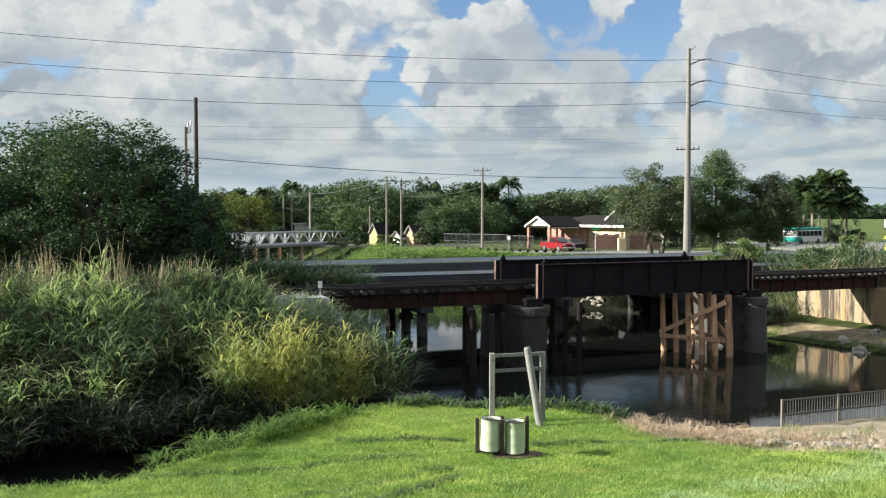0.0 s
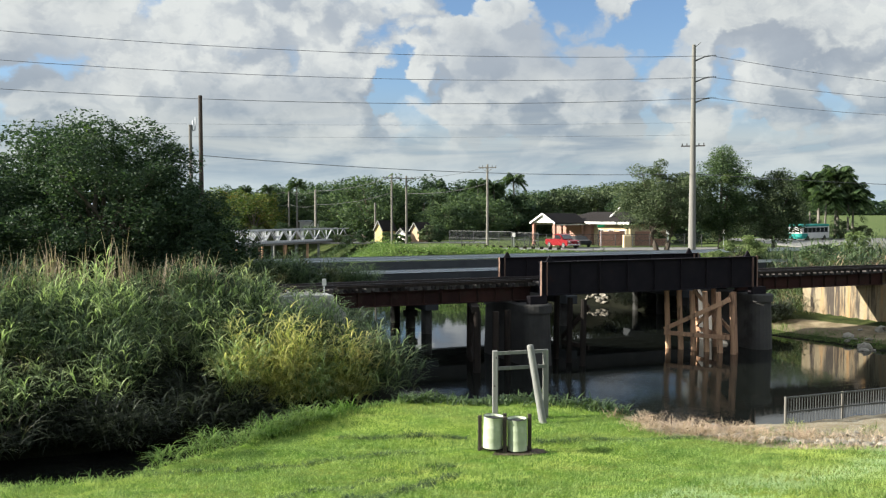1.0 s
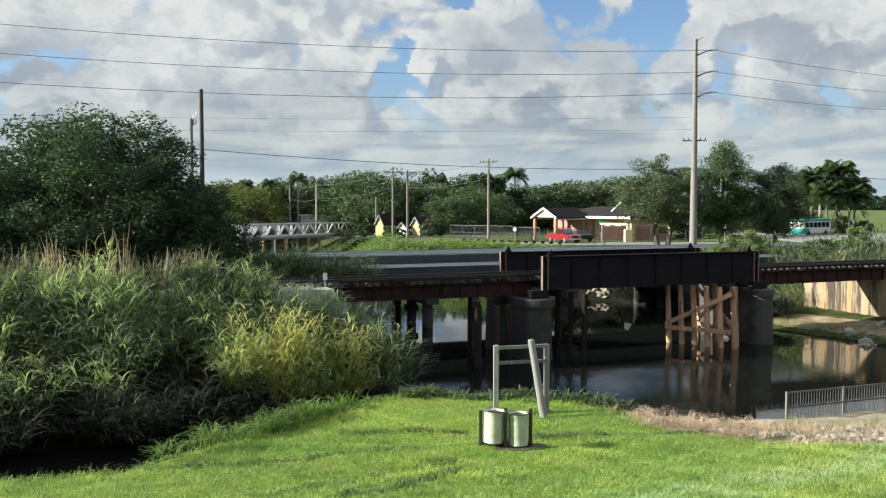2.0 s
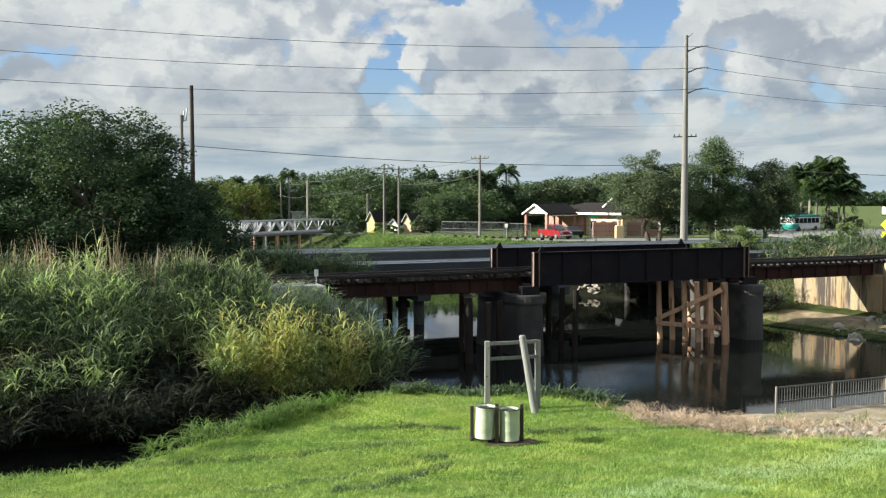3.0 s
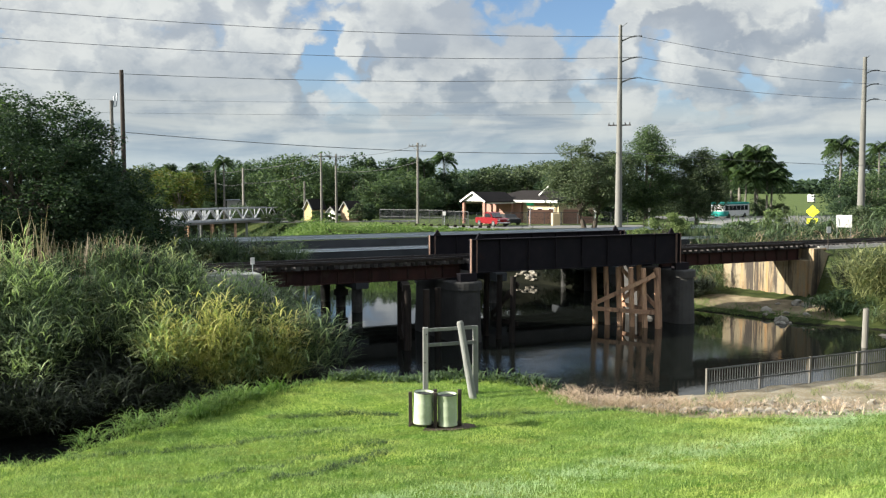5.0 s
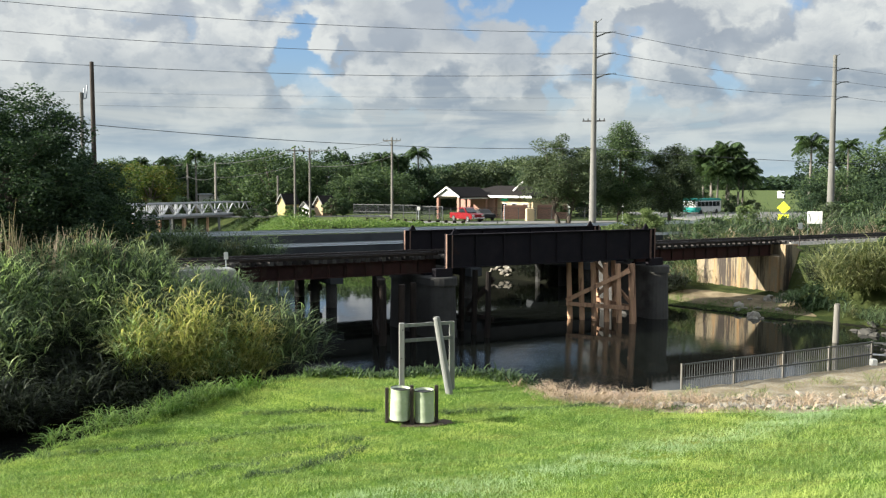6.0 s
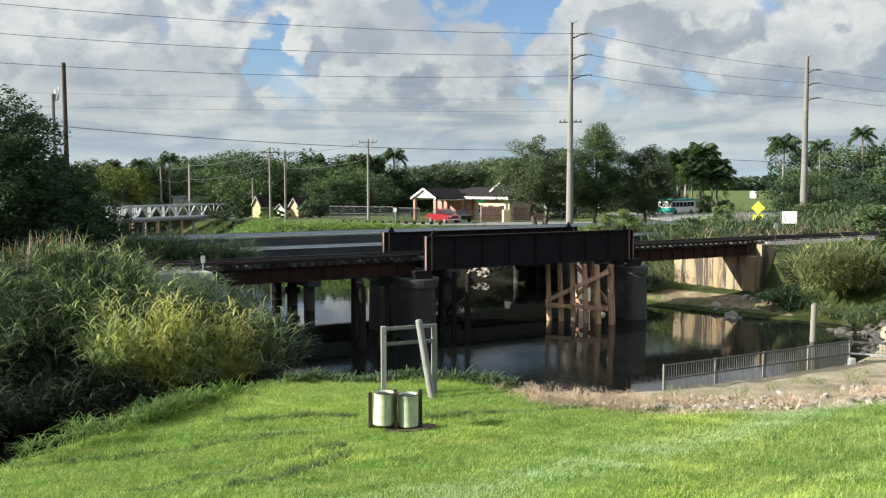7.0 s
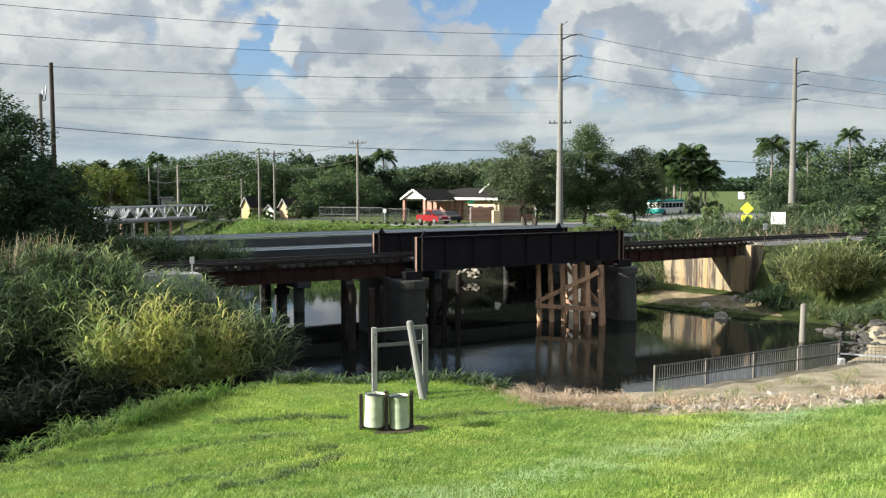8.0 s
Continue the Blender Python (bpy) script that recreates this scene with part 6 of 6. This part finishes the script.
def rock(bm, rng, c, r):
    vs = bmesh.ops.create_icosphere(bm, subdivisions=2, radius=1.0)["verts"]
    off = Vector((rng.uniform(0, 50), rng.uniform(0, 50), rng.uniform(0, 50)))
    sx, sy, sz = r * rng.uniform(0.8, 1.4), r * rng.uniform(0.7, 1.2), r * rng.uniform(0.4, 0.75)
    turn = Euler((rng.uniform(-0.4, 0.4), rng.uniform(-0.4, 0.4), rng.uniform(0, 6.3))).to_matrix()
    for v in vs:
        k = 0.8 + 0.55 * noise.noise(v.co * 1.1 + off)
        q = v.co * k
        v.co = Vector(c) + turn @ Vector((q.x * sx, q.y * sy, q.z * sz))


def build_rocks():
    rng = random.Random(12)

    def scatter(where, count, size, material, label):
        for _ in range(count):
            x, y = where()
            r = rng.uniform(*size) * rng.choice((0.6, 0.8, 1.0, 1.0))
            bm = B()
            rock(bm, rng, (0, 0, 0), r)
            ob = tagged(part("rock", bm, material, None), label, "rock", "rocks on the banks")
            ob.location = (x, y, max(-0.1, drop(x, y)) + r * 0.22)

    scatter(lambda: (lambda x: (x, float(np.interp(x, DRY_X, DRY_Y)) + rng.uniform(0.7, 5.2)))(rng.uniform(7, 20.5)), 280, (0.07, 0.24), M_ROCK, "pale broken stone on the dry bank")
    scatter(lambda: (28.4 + rng.uniform(-1.2, 2.6), 43.2 + rng.uniform(-2.6, 3.4)), 46, (0.16, 0.42), M_BOULDER, "grey boulder tumbled at the water's edge")
    scatter(lambda: (26.6 + rng.uniform(-1.6, 2.2), 39.2 + rng.uniform(-1.8, 2.4)), 34, (0.14, 0.36), M_BOULDER, "grey boulder tumbled at the water's edge")
    scatter(lambda: (24.6 + rng.uniform(-1.5, 4.5), 52.2 + rng.uniform(-2.0, 2.6)), 16, (0.2, 0.55), M_ROCK, "pale boulder below the abutment")
    scatter(lambda: (12.8 + rng.uniform(-1.1, 1.1), 74.5 + rng.uniform(-0.4, 1.2)), 14, (0.16, 0.38), M_ROCK, "sunlit pale rock under the bridge")


build_rocks()

# ---- houses, vehicles and street things ----
def gable_house(name, label, x, y, z, yaw, w, d, wall_h, roof_h, wall, windows, over=0.4, front_wall=None):
    """Gable end towards local -y; w across, d deep."""
    hs = thing(name, label, "house", pose(x, y, z, 0, 0, yaw))
    bm = B()
    prism(bm, [(-w / 2, -0.2), (-w / 2, wall_h), (0, wall_h + roof_h), (w / 2, wall_h), (w / 2, -0.2)], 0, d)
    part("wall", bm, wall, hs)
    for s in (-1, 1):
        bm = B()
        k = roof_h / (w / 2)
        prism(bm, [(s * (w / 2 + over), wall_h - over * k + 0.03), (0, wall_h + roof_h + 0.03), (0, wall_h + roof_h + 0.18), (s * (w / 2 + over), wall_h - over * k + 0.18)], -over, d + over)
        part("roof", bm, M_SHINGLE, hs)
        bm = B()
        beam(bm, (s * (w / 2 + over), -over - 0.03, wall_h - over * k + 0.08), (0, -over - 0.03, wall_h + roof_h + 0.08), 0.06, 0.16)
        part("barge_board", bm, M_GREYWOOD, hs)
    for wx, wz, ww, wh in windows:
        bm = B()
        box(bm, (wx - ww / 2 - 0.08, -0.06, wz - 0.08), (wx + ww / 2 + 0.08, 0.02, wz + wh + 0.08))
        win = part("window", bm, M_WHITE, hs)
        bm = B()
        box(bm, (wx - ww / 2, -0.09, wz), (wx + ww / 2, -0.05, wz + wh))
        part("pane", bm, M_GLASS, win)
    return hs


def build_porch_house():
    hs = thing("bungalow", "cream bungalow with dark hipped roof and gabled white porch", "house", pose(13.4, 123.5, 3.2, 0, 0, -50))
    # open gabled porch on slim brick posts, its ridge running back
    bm = B()
    prism(bm, [(-2.1, 3.2), (0, 4.35), (2.1, 3.2)], 0.0, 0.2)
    part("porch_gable", bm, M_WHITE, hs, "white boarded porch gable")
    for s in (-1, 1):
        bm = B()
        prism(bm, [(s * 2.45, 3.02), (0, 4.38), (0, 4.52), (s * 2.45, 3.18)], -0.25, 6.6)
        part("porch_roof", bm, M_SHINGLE, hs)
        bm = B()
        beam(bm, (s * 2.45, -0.3, 3.1), (0, -0.3, 4.46), 0.07, 0.26)
        part("barge_board", bm, M_WHITE, hs)
        bm = B()
        box(bm, (s * 2.3 - 0.06, 0.2, 2.85), (s * 2.3 + 0.06, 6.4, 3.12))
        part("eave_beam", bm, M_WHITE, hs)
        for y in (0.15, 5.8):
            bm = B()
            box(bm, (s * 2.0 - 0.2, y - 0.2, -0.2), (s * 2.0 + 0.2, y + 0.2, 3.1), bevel=0.02)
            part("porch_post", bm, M_BRICK, hs, "pink brick porch post")
    bm = B()
    box(bm, (-4.5, 6.6, -0.2), (3.0, 14, 3.05))
    part("rear_wall", bm, M_BRICK, hs, "shaded brick wall behind the porch")
    bm = B()
    box(bm, (3.0, 7.2, -0.2), (9.5, 15.5, 3.05))
    part("wall", bm, M_CREAM, hs)
    rb = B()
    e = [rb.verts.new(v) for v in ((-5.2, 6.0, 3.05), (10.2, 6.0, 3.05), (10.2, 16.2, 3.05), (-5.2, 16.2, 3.05))]
    f = [rb.verts.new((v.co.x, v.co.y, 3.32)) for v in e]
    r0, r1 = rb.verts.new((-0.5, 11.0, 4.7)), rb.verts.new((5.5, 11.0, 4.7))
    rb.faces.new(e[::-1])
    for i in range(4):
        rb.faces.new((e[i], e[(i + 1) % 4], f[(i + 1) % 4], f[i]))
    rb.faces.new((f[0], f[1], r1, r0)), rb.faces.new((f[1], f[2], r1)), rb.faces.new((f[2], f[3], r0, r1)), rb.faces.new((f[3], f[0], r0))
    part("roof", rb, M_SHINGLE, hs)
    bm = B()
    box(bm, (-5.25, 5.93, 3.0), (10.25, 5.99, 3.32))
    part("fascia", bm, M_WHITE, hs)
    for s in (-1,):
        bm = B()
        beam(bm, (7.4 + s * 2.3, 8.3, 4.0), (7.4, 8.3, 5.7), 0.3, 0.2)
        part("barge_board", bm, M_WHITE, hs)
    for x in (4.4, 6.2, 8.2):
        bm = B()
        box(bm, (x - 0.5, 7.13, 0.9), (x + 0.5, 7.22, 2.2))
        w = part("window", bm, M_WHITE, hs)
        bm = B()
        box(bm, (x - 0.42, 7.1, 0.98), (x + 0.42, 7.14, 2.12))
        part("pane", bm, M_GLASS, w)


def build_pickup(x, y, z, yaw):
    car = thing("pickup_truck", "bright red pickup truck parked by the road", "car", pose(x, y, z, 0, 0, yaw))
    side = [(-2.7, 0.45), (-2.75, 0.62), (-2.72, 1.1), (-0.75, 1.12), (-0.7, 1.14), (0.9, 1.14), (2.45, 1.05), (2.7, 0.92), (2.76, 0.5), (2.6, 0.36), (-2.5, 0.36)]
    bm = B()
    prism(bm, side, -0.92, 0.92)
    bmesh.ops.bevel(bm, geom=bm.edges[:], offset=0.06, segments=2, affect="EDGES")
    part("body", bm, M_RED, car)
    bm = B()
    prism(bm, [(-0.8, 1.1), (-0.62, 1.72), (-0.4, 1.8), (0.45, 1.78), (0.7, 1.68), (1.35, 1.12)], -0.78, 0.78)
    bmesh.ops.bevel(bm, geom=bm.edges[:], offset=0.05, segments=2, affect="EDGES")
    part("cab", bm, M_RED, car)
    for s in (-1, 1):
        bm = B()
        prism(bm, [(-0.6, 1.18), (-0.5, 1.64), (0.42, 1.66), (0.62, 1.58), (1.05, 1.18)], s * 0.775 - 0.012, s * 0.775 + 0.012)
        part("side_window", bm, M_GLASS, car)
    bm = B()
    prism(bm, [(0.74, 1.68), (1.36, 1.17), (1.4, 1.19), (0.78, 1.7)], -0.66, 0.66)
    part("windscreen", bm, M_GLASS, car)
    bm = B()
    box(bm, (-2.55, -0.78, 1.08), (-0.88, 0.78, 1.13))
    part("bed_liner", bm, M_BLACK, car)
    for s in (-1, 1):
        bm = B()
        box(bm, (2.66, s * 0.68 - 0.16, 0.72), (2.78, s * 0.68 + 0.16, 0.92), bevel=0.02)
        part("headlight", bm, M_CHROME, car)
        bm = B()
        box(bm, (-2.78, s * 0.78 - 0.09, 0.7), (-2.7, s * 0.78 + 0.09, 1.02))
        part("tail_light", bm, M_RED, car)
    bm = B()
    box(bm, (2.68, -0.9, 0.4), (2.86, 0.9, 0.58), bevel=0.03)
    part("bumper", bm, M_CHROME, car)
    bm = B()
    box(bm, (-2.88, -0.88, 0.4), (-2.74, 0.88, 0.56), bevel=0.03)
    part("bumper", bm, M_CHROME, car)
    for wx in (-1.7, 1.75):
        for s in (-1, 1):
            bm = B()
            tube(bm, [(wx, s * 0.74, 0.38), (wx, s * 0.95, 0.38)], 0.38, 20)
            wh = part("wheel", bm, M_BLACK, car)
            bm = B()
            tube(bm, [(wx, s * 0.93, 0.38), (wx, s * 0.965, 0.38)], [0.23, 0.2], 14)
            part("rim", bm, M_CHROME, wh)


def build_bus(x, y, z, yaw):
    bus = thing("bus", "white bus with a teal roof stripe parked beyond the road", "bus", pose(x, y, z, 0, 0, yaw))
    bm = B()
    box(bm, (-4.4, -1.15, 0.4), (4.4, 1.15, 2.35), bevel=0.12)
    part("body", bm, M_WHITE, bus)
    bm = B()
    box(bm, (-4.42, -1.17, 2.32), (4.42, 1.17, 2.7), bevel=0.14)
    part("roof", bm, M_TEAL, bus, "teal roof panel")
    bm = B()
    box(bm, (-4.43, -1.175, 0.45), (-2.6, 1.175, 1.3), bevel=0.05)
    part("rear_stripe", bm, M_TEAL, bus, "teal lower stripe")
    for i in range(6):
        bm = B()
        box(bm, (-3.9 + i * 1.3, -1.19, 1.4), (-2.75 + i * 1.3, -1.14, 2.2), bevel=0.02)
        part("window", bm, M_GLASS, bus)
    for wx in (-2.7, 2.7):
        for s in (-1, 1):
            bm = B()
            tube(bm, [(wx, s * 0.9, 0.46), (wx, s * 1.19, 0.46)], 0.46, 18)
            part("wheel", bm, M_BLACK, bus)


def build_street():
    build_porch_house()
    gable_house("cottage", "small yellow cottage with a steep dark gable", -10.6, 134, 3.5, -38, 1.5, 3, 1.8, 1.2, M_YELLOWHOUSE, [], 0.2)
    gable_house("cottage", "small tan cottage with white trim and steep gable", -5.1, 134, 3.5, -38, 1.6, 3, 1.6, 1.1, M_TANHOUSE, [], 0.2)
    gable_house("cottage", "small white cottage between two others", -7.4, 138, 3.5, -30, 1.6, 3, 1.0, 0.8, M_WHITE, [], 0.15)
    sh = thing("shed", "long low white shed behind a grassy mound", "shed", pose(-25, 168, 3.2, 0, 0, -4))
    bm = B()
    box(bm, (-3.5, 0, -0.2), (8, 5, 2.9), bevel=0.04)
    part("wall", bm, M_WHITE, sh)
    bm = B()
    box(bm, (-3.9, -0.4, 2.9), (8.4, 5.4, 3.1), bevel=0.03)
    part("roof", bm, M_GALV, sh)
    build_pickup(14.5, 111.5, 3.36, -66)
    build_bus(58.2, 142, 3.15, 40)
    cv = thing("parked_car", "dark car parked behind the pickup", "car", pose(17.0, 115.2, 3.36, 0, 0, -70))
    bm = B()
    prism(bm, [(-2.2, 0.3), (-2.25, 0.8), (-1.5, 0.95), (-0.9, 1.42), (0.6, 1.45), (1.3, 0.98), (2.2, 0.85), (2.25, 0.35)], -0.88, 0.88)
    bmesh.ops.bevel(bm, geom=bm.edges[:], offset=0.07, segments=2, affect="EDGES")
    part("body", bm, M_BLACK, cv)
    for wx in (-1.35, 1.4):
        for s in (-1, 1):
            bm = B()
            tube(bm, [(wx, s * 0.7, 0.33), (wx, s * 0.92, 0.33)], 0.33, 16)
            part("wheel", bm, M_BLACK, cv)
    vn = thing("camper_van", "white camper van on the far road", "van", pose(150, 296, 3.2, 0, 0, 60))
    bm = B()
    prism(bm, [(-3.2, 0.4), (-3.2, 3.0), (1.6, 3.0), (2.2, 2.0), (3.1, 1.5), (3.2, 0.5)], -1.1, 1.1)
    bmesh.ops.bevel(bm, geom=bm.edges[:], offset=0.1, segments=2, affect="EDGES")
    part("body", bm, M_WHITE, vn)
    for wx in (-2.0, 2.1):
        for s in (-1, 1):
            bm = B()
            tube(bm, [(wx, s * 0.85, 0.4), (wx, s * 1.12, 0.4)], 0.4, 16)
            part("wheel", bm, M_BLACK, vn)
    # chain-link fence in front of the houses
    for (x0, y0), (x1, y1), h in (((0.2, 128), (8.8, 121), 2.0), ((8.8, 121), (12.0, 117), 1.9), ((8.6, 118), (34, 118), 1.7)):
        ln = math.hypot(x1 - x0, y1 - y0)
        fn = thing("chain_link_fence", "grey chain-link fence along the yard", "fence", pose(x0, y0, 3.2, 0, 0, math.degrees(math.atan2(y1 - y0, x1 - x0))), "yard fences")
        k = max(2, round(ln / 2.4))
        for i in range(k + 1):
            bm = B()
            tube(bm, [(ln * i / k, 0, -0.2), (ln * i / k, 0, h)], 0.045, 8)
            part("post", bm, M_FENCE, fn)
        bm = B()
        beam(bm, (0, 0, h), (ln, 0, h), 0.06, 0.06)
        beam(bm, (0, 0, h * 0.5), (ln, 0, h * 0.5), 0.04, 0.04)
        part("fence_rail", bm, M_FENCE, fn)
        bm = B()
        n = int(ln / 0.16)
        for i in range(n):
            for s in (-1, 1):
                a, b = (i * 0.16, i * 0.16 + s * 0.9)
                beam(bm, (a, 0.02, 0.05), (min(max(b, 0), ln), 0.02, h), 0.014, 0.014)
        part("wire_mesh", bm, M_ROADCON, fn)
    # stubs along the road edge
    stub = thing("kerb_stub", "short dark timber stub along the road edge", "bollard", pose(2.0, 116.5, drop(2, 116.5)), "road edge stubs")
    bm = B()
    box(bm, (-0.22, -0.14, -0.2), (0.22, 0.14, 0.45), bevel=0.04)
    part("stub", bm, M_PILE, stub)
    for i in range(1, 13):
        copy_thing(stub, pose(2.0 + i * 0.95, 116.5 - i * 0.85, 3.2))
    # signs
    def sign(x, y, z, yaw, h, w, tall, material, label, posts, thick=0.03, name="sign"):
        sg = thing(name, label, "sign", pose(x, y, z, 0, 0, yaw))
        for px in posts:
            bm = B()
            tube(bm, [(px, 0.03, -0.4), (px, 0.03, h)], 0.04, 6)
            part("post", bm, M_GREYWOOD if len(posts) > 1 else M_GALV, sg)
        bm = B()
        box(bm, (-w / 2, -thick, h - tall), (w / 2, 0, h), bevel=0.006)
        part("board", bm, material, sg)
        return sg

    sign(37.6, 68.5, drop(37.6, 68.5) + 0.6, -25, 2.0, 1.15, 1.0, M_WHITE, "blank white board on two wooden posts", (-0.5, 0.5))
    dm = thing("warning_sign", "fluorescent yellow diamond warning sign with a plaque below", "sign", pose(42.3, 83, 3.25, 0, 0, -28))
    bm = B()
    tube(bm, [(0, 0.05, -0.3), (0, 0.05, 3.2)], 0.05, 6)
    part("post", bm, M_GALV, dm)
    bm = B()
    prism(bm, [(-0.62, 2.55), (0, 1.95), (0.62, 2.55), (0, 3.2)], -0.02, 0.0)
    part("diamond_board", bm, M_YELLOWSIGN, dm)
    bm = B()
    box(bm, (-0.5, -0.02, 1.35), (0.5, 0.0, 1.9), bevel=0.005)
    part("plaque", bm, M_YELLOWSIGN, dm)
    sign(19.3, 111, 3.36, 0, 2.9, 0.9, 0.25, M_GREENSIGN, "small green street name board on a post", (0.0,), name="street_sign")
    sign(28.0, 112, 3.36, -10, 2.3, 0.45, 0.6, M_WHITE, "small white traffic sign on a post", (0.0,), name="street_sign")
    sign(35.4, 113, 3.36, -10, 2.3, 0.45, 0.6, M_WHITE, "small white traffic sign on a post", (0.0,), name="street_sign")
    sign(8.8, 117.5, 3.2, -10, 1.9, 0.4, 0.5, M_WHITE, "small white notice on the fence", (0.0,), name="street_sign")
    bm = B()
    box(bm, (0, 0, 0), (1.0, 1.0, 1.7), bevel=0.05)
    ub = tagged(part("utility_box", bm, M_CREAM, None), "tan utility cabinet beside the road", "cabinet")
    ub.location = (23.0, 115, 3.2)
    bm = B()
    box(bm, (0, 0, 0), (9, 0.25, 2.1), bevel=0.02)
    yw = tagged(part("yard_wall", bm, M_BRICK, None), "low pink brick yard wall", "wall", "", "structure")
    yw.location = (21.0, 121.5, 3.1)
    # white railing by the parking lot
    rl = thing("railing", "low pale railing beside the parking lot", "railing", pose(40, 96, 3.2, 0, 0, 20))
    for i in range(7):
        bm = B()
        box(bm, (i * 1.5 - 0.06, -0.06, -0.2), (i * 1.5 + 0.06, 0.06, 1.0))
        part("post", bm, M_GREYWOOD, rl)
    for z in (0.5, 0.95):
        bm = B()
        beam(bm, (0, 0, z), (9, 0, z), 0.05, 0.12)
        part("fence_rail", bm, M_GREYWOOD, rl)


build_street()


# ---- galvanised truss footbridges over the side canal ----
def build_truss_bridge():
    a, b = Vector((-29.5, 112, 0)), Vector((-15.5, 137, 0))
    way = b - a
    yaw = math.degrees(math.atan2(way.y, way.x))
    ln = way.length
    tb = thing("truss_bridge", "galvanised steel panel truss bridge on timber piles", "bridge", pose(a.x, a.y, 0, 0, 0, yaw))
    z0, z1 = 3.7, 5.4
    n = 10
    for v in (0.0, 2.2, 4.4):
        bm = B()
        for z in (z0, z1):
            beam(bm, (0, v, z), (ln, v, z), 0.16, 0.16)
        for i in range(n):
            p, q = ln * i / n, ln * (i + 1) / n
            m = (p + q) / 2
            beam(bm, (p, v, z0), (m, v, z1), 0.09, 0.09)
            beam(bm, (m, v, z1), (q, v, z0), 0.09, 0.09)
            beam(bm, (p, v, z0), (p, v, z1), 0.1, 0.1)
        part("truss", bm, M_TRUSS, tb)
    bm = B()
    box(bm, (-3, -0.2, 3.35), (ln + 2, 4.6, 3.62))
    part("deck", bm, M_GREYPOLE, tb)
    for i in range(8):
        for v in (0.2, 4.2):
            bm = B()
            tube(bm, [(3 + i * 2.6, v, -1.6), (3 + i * 2.6, v, 3.4)], 0.18, 8)
            part("timber_post", bm, M_GREYWOOD if i % 2 else M_TIMBER, tb)
    bm = B()
    box(bm, (-14, -0.2, 2.2), (-2.6, 4.6, 3.7), bevel=0.05)
    part("end_ramp", bm, M_DARKCON, tb)


build_truss_bridge()
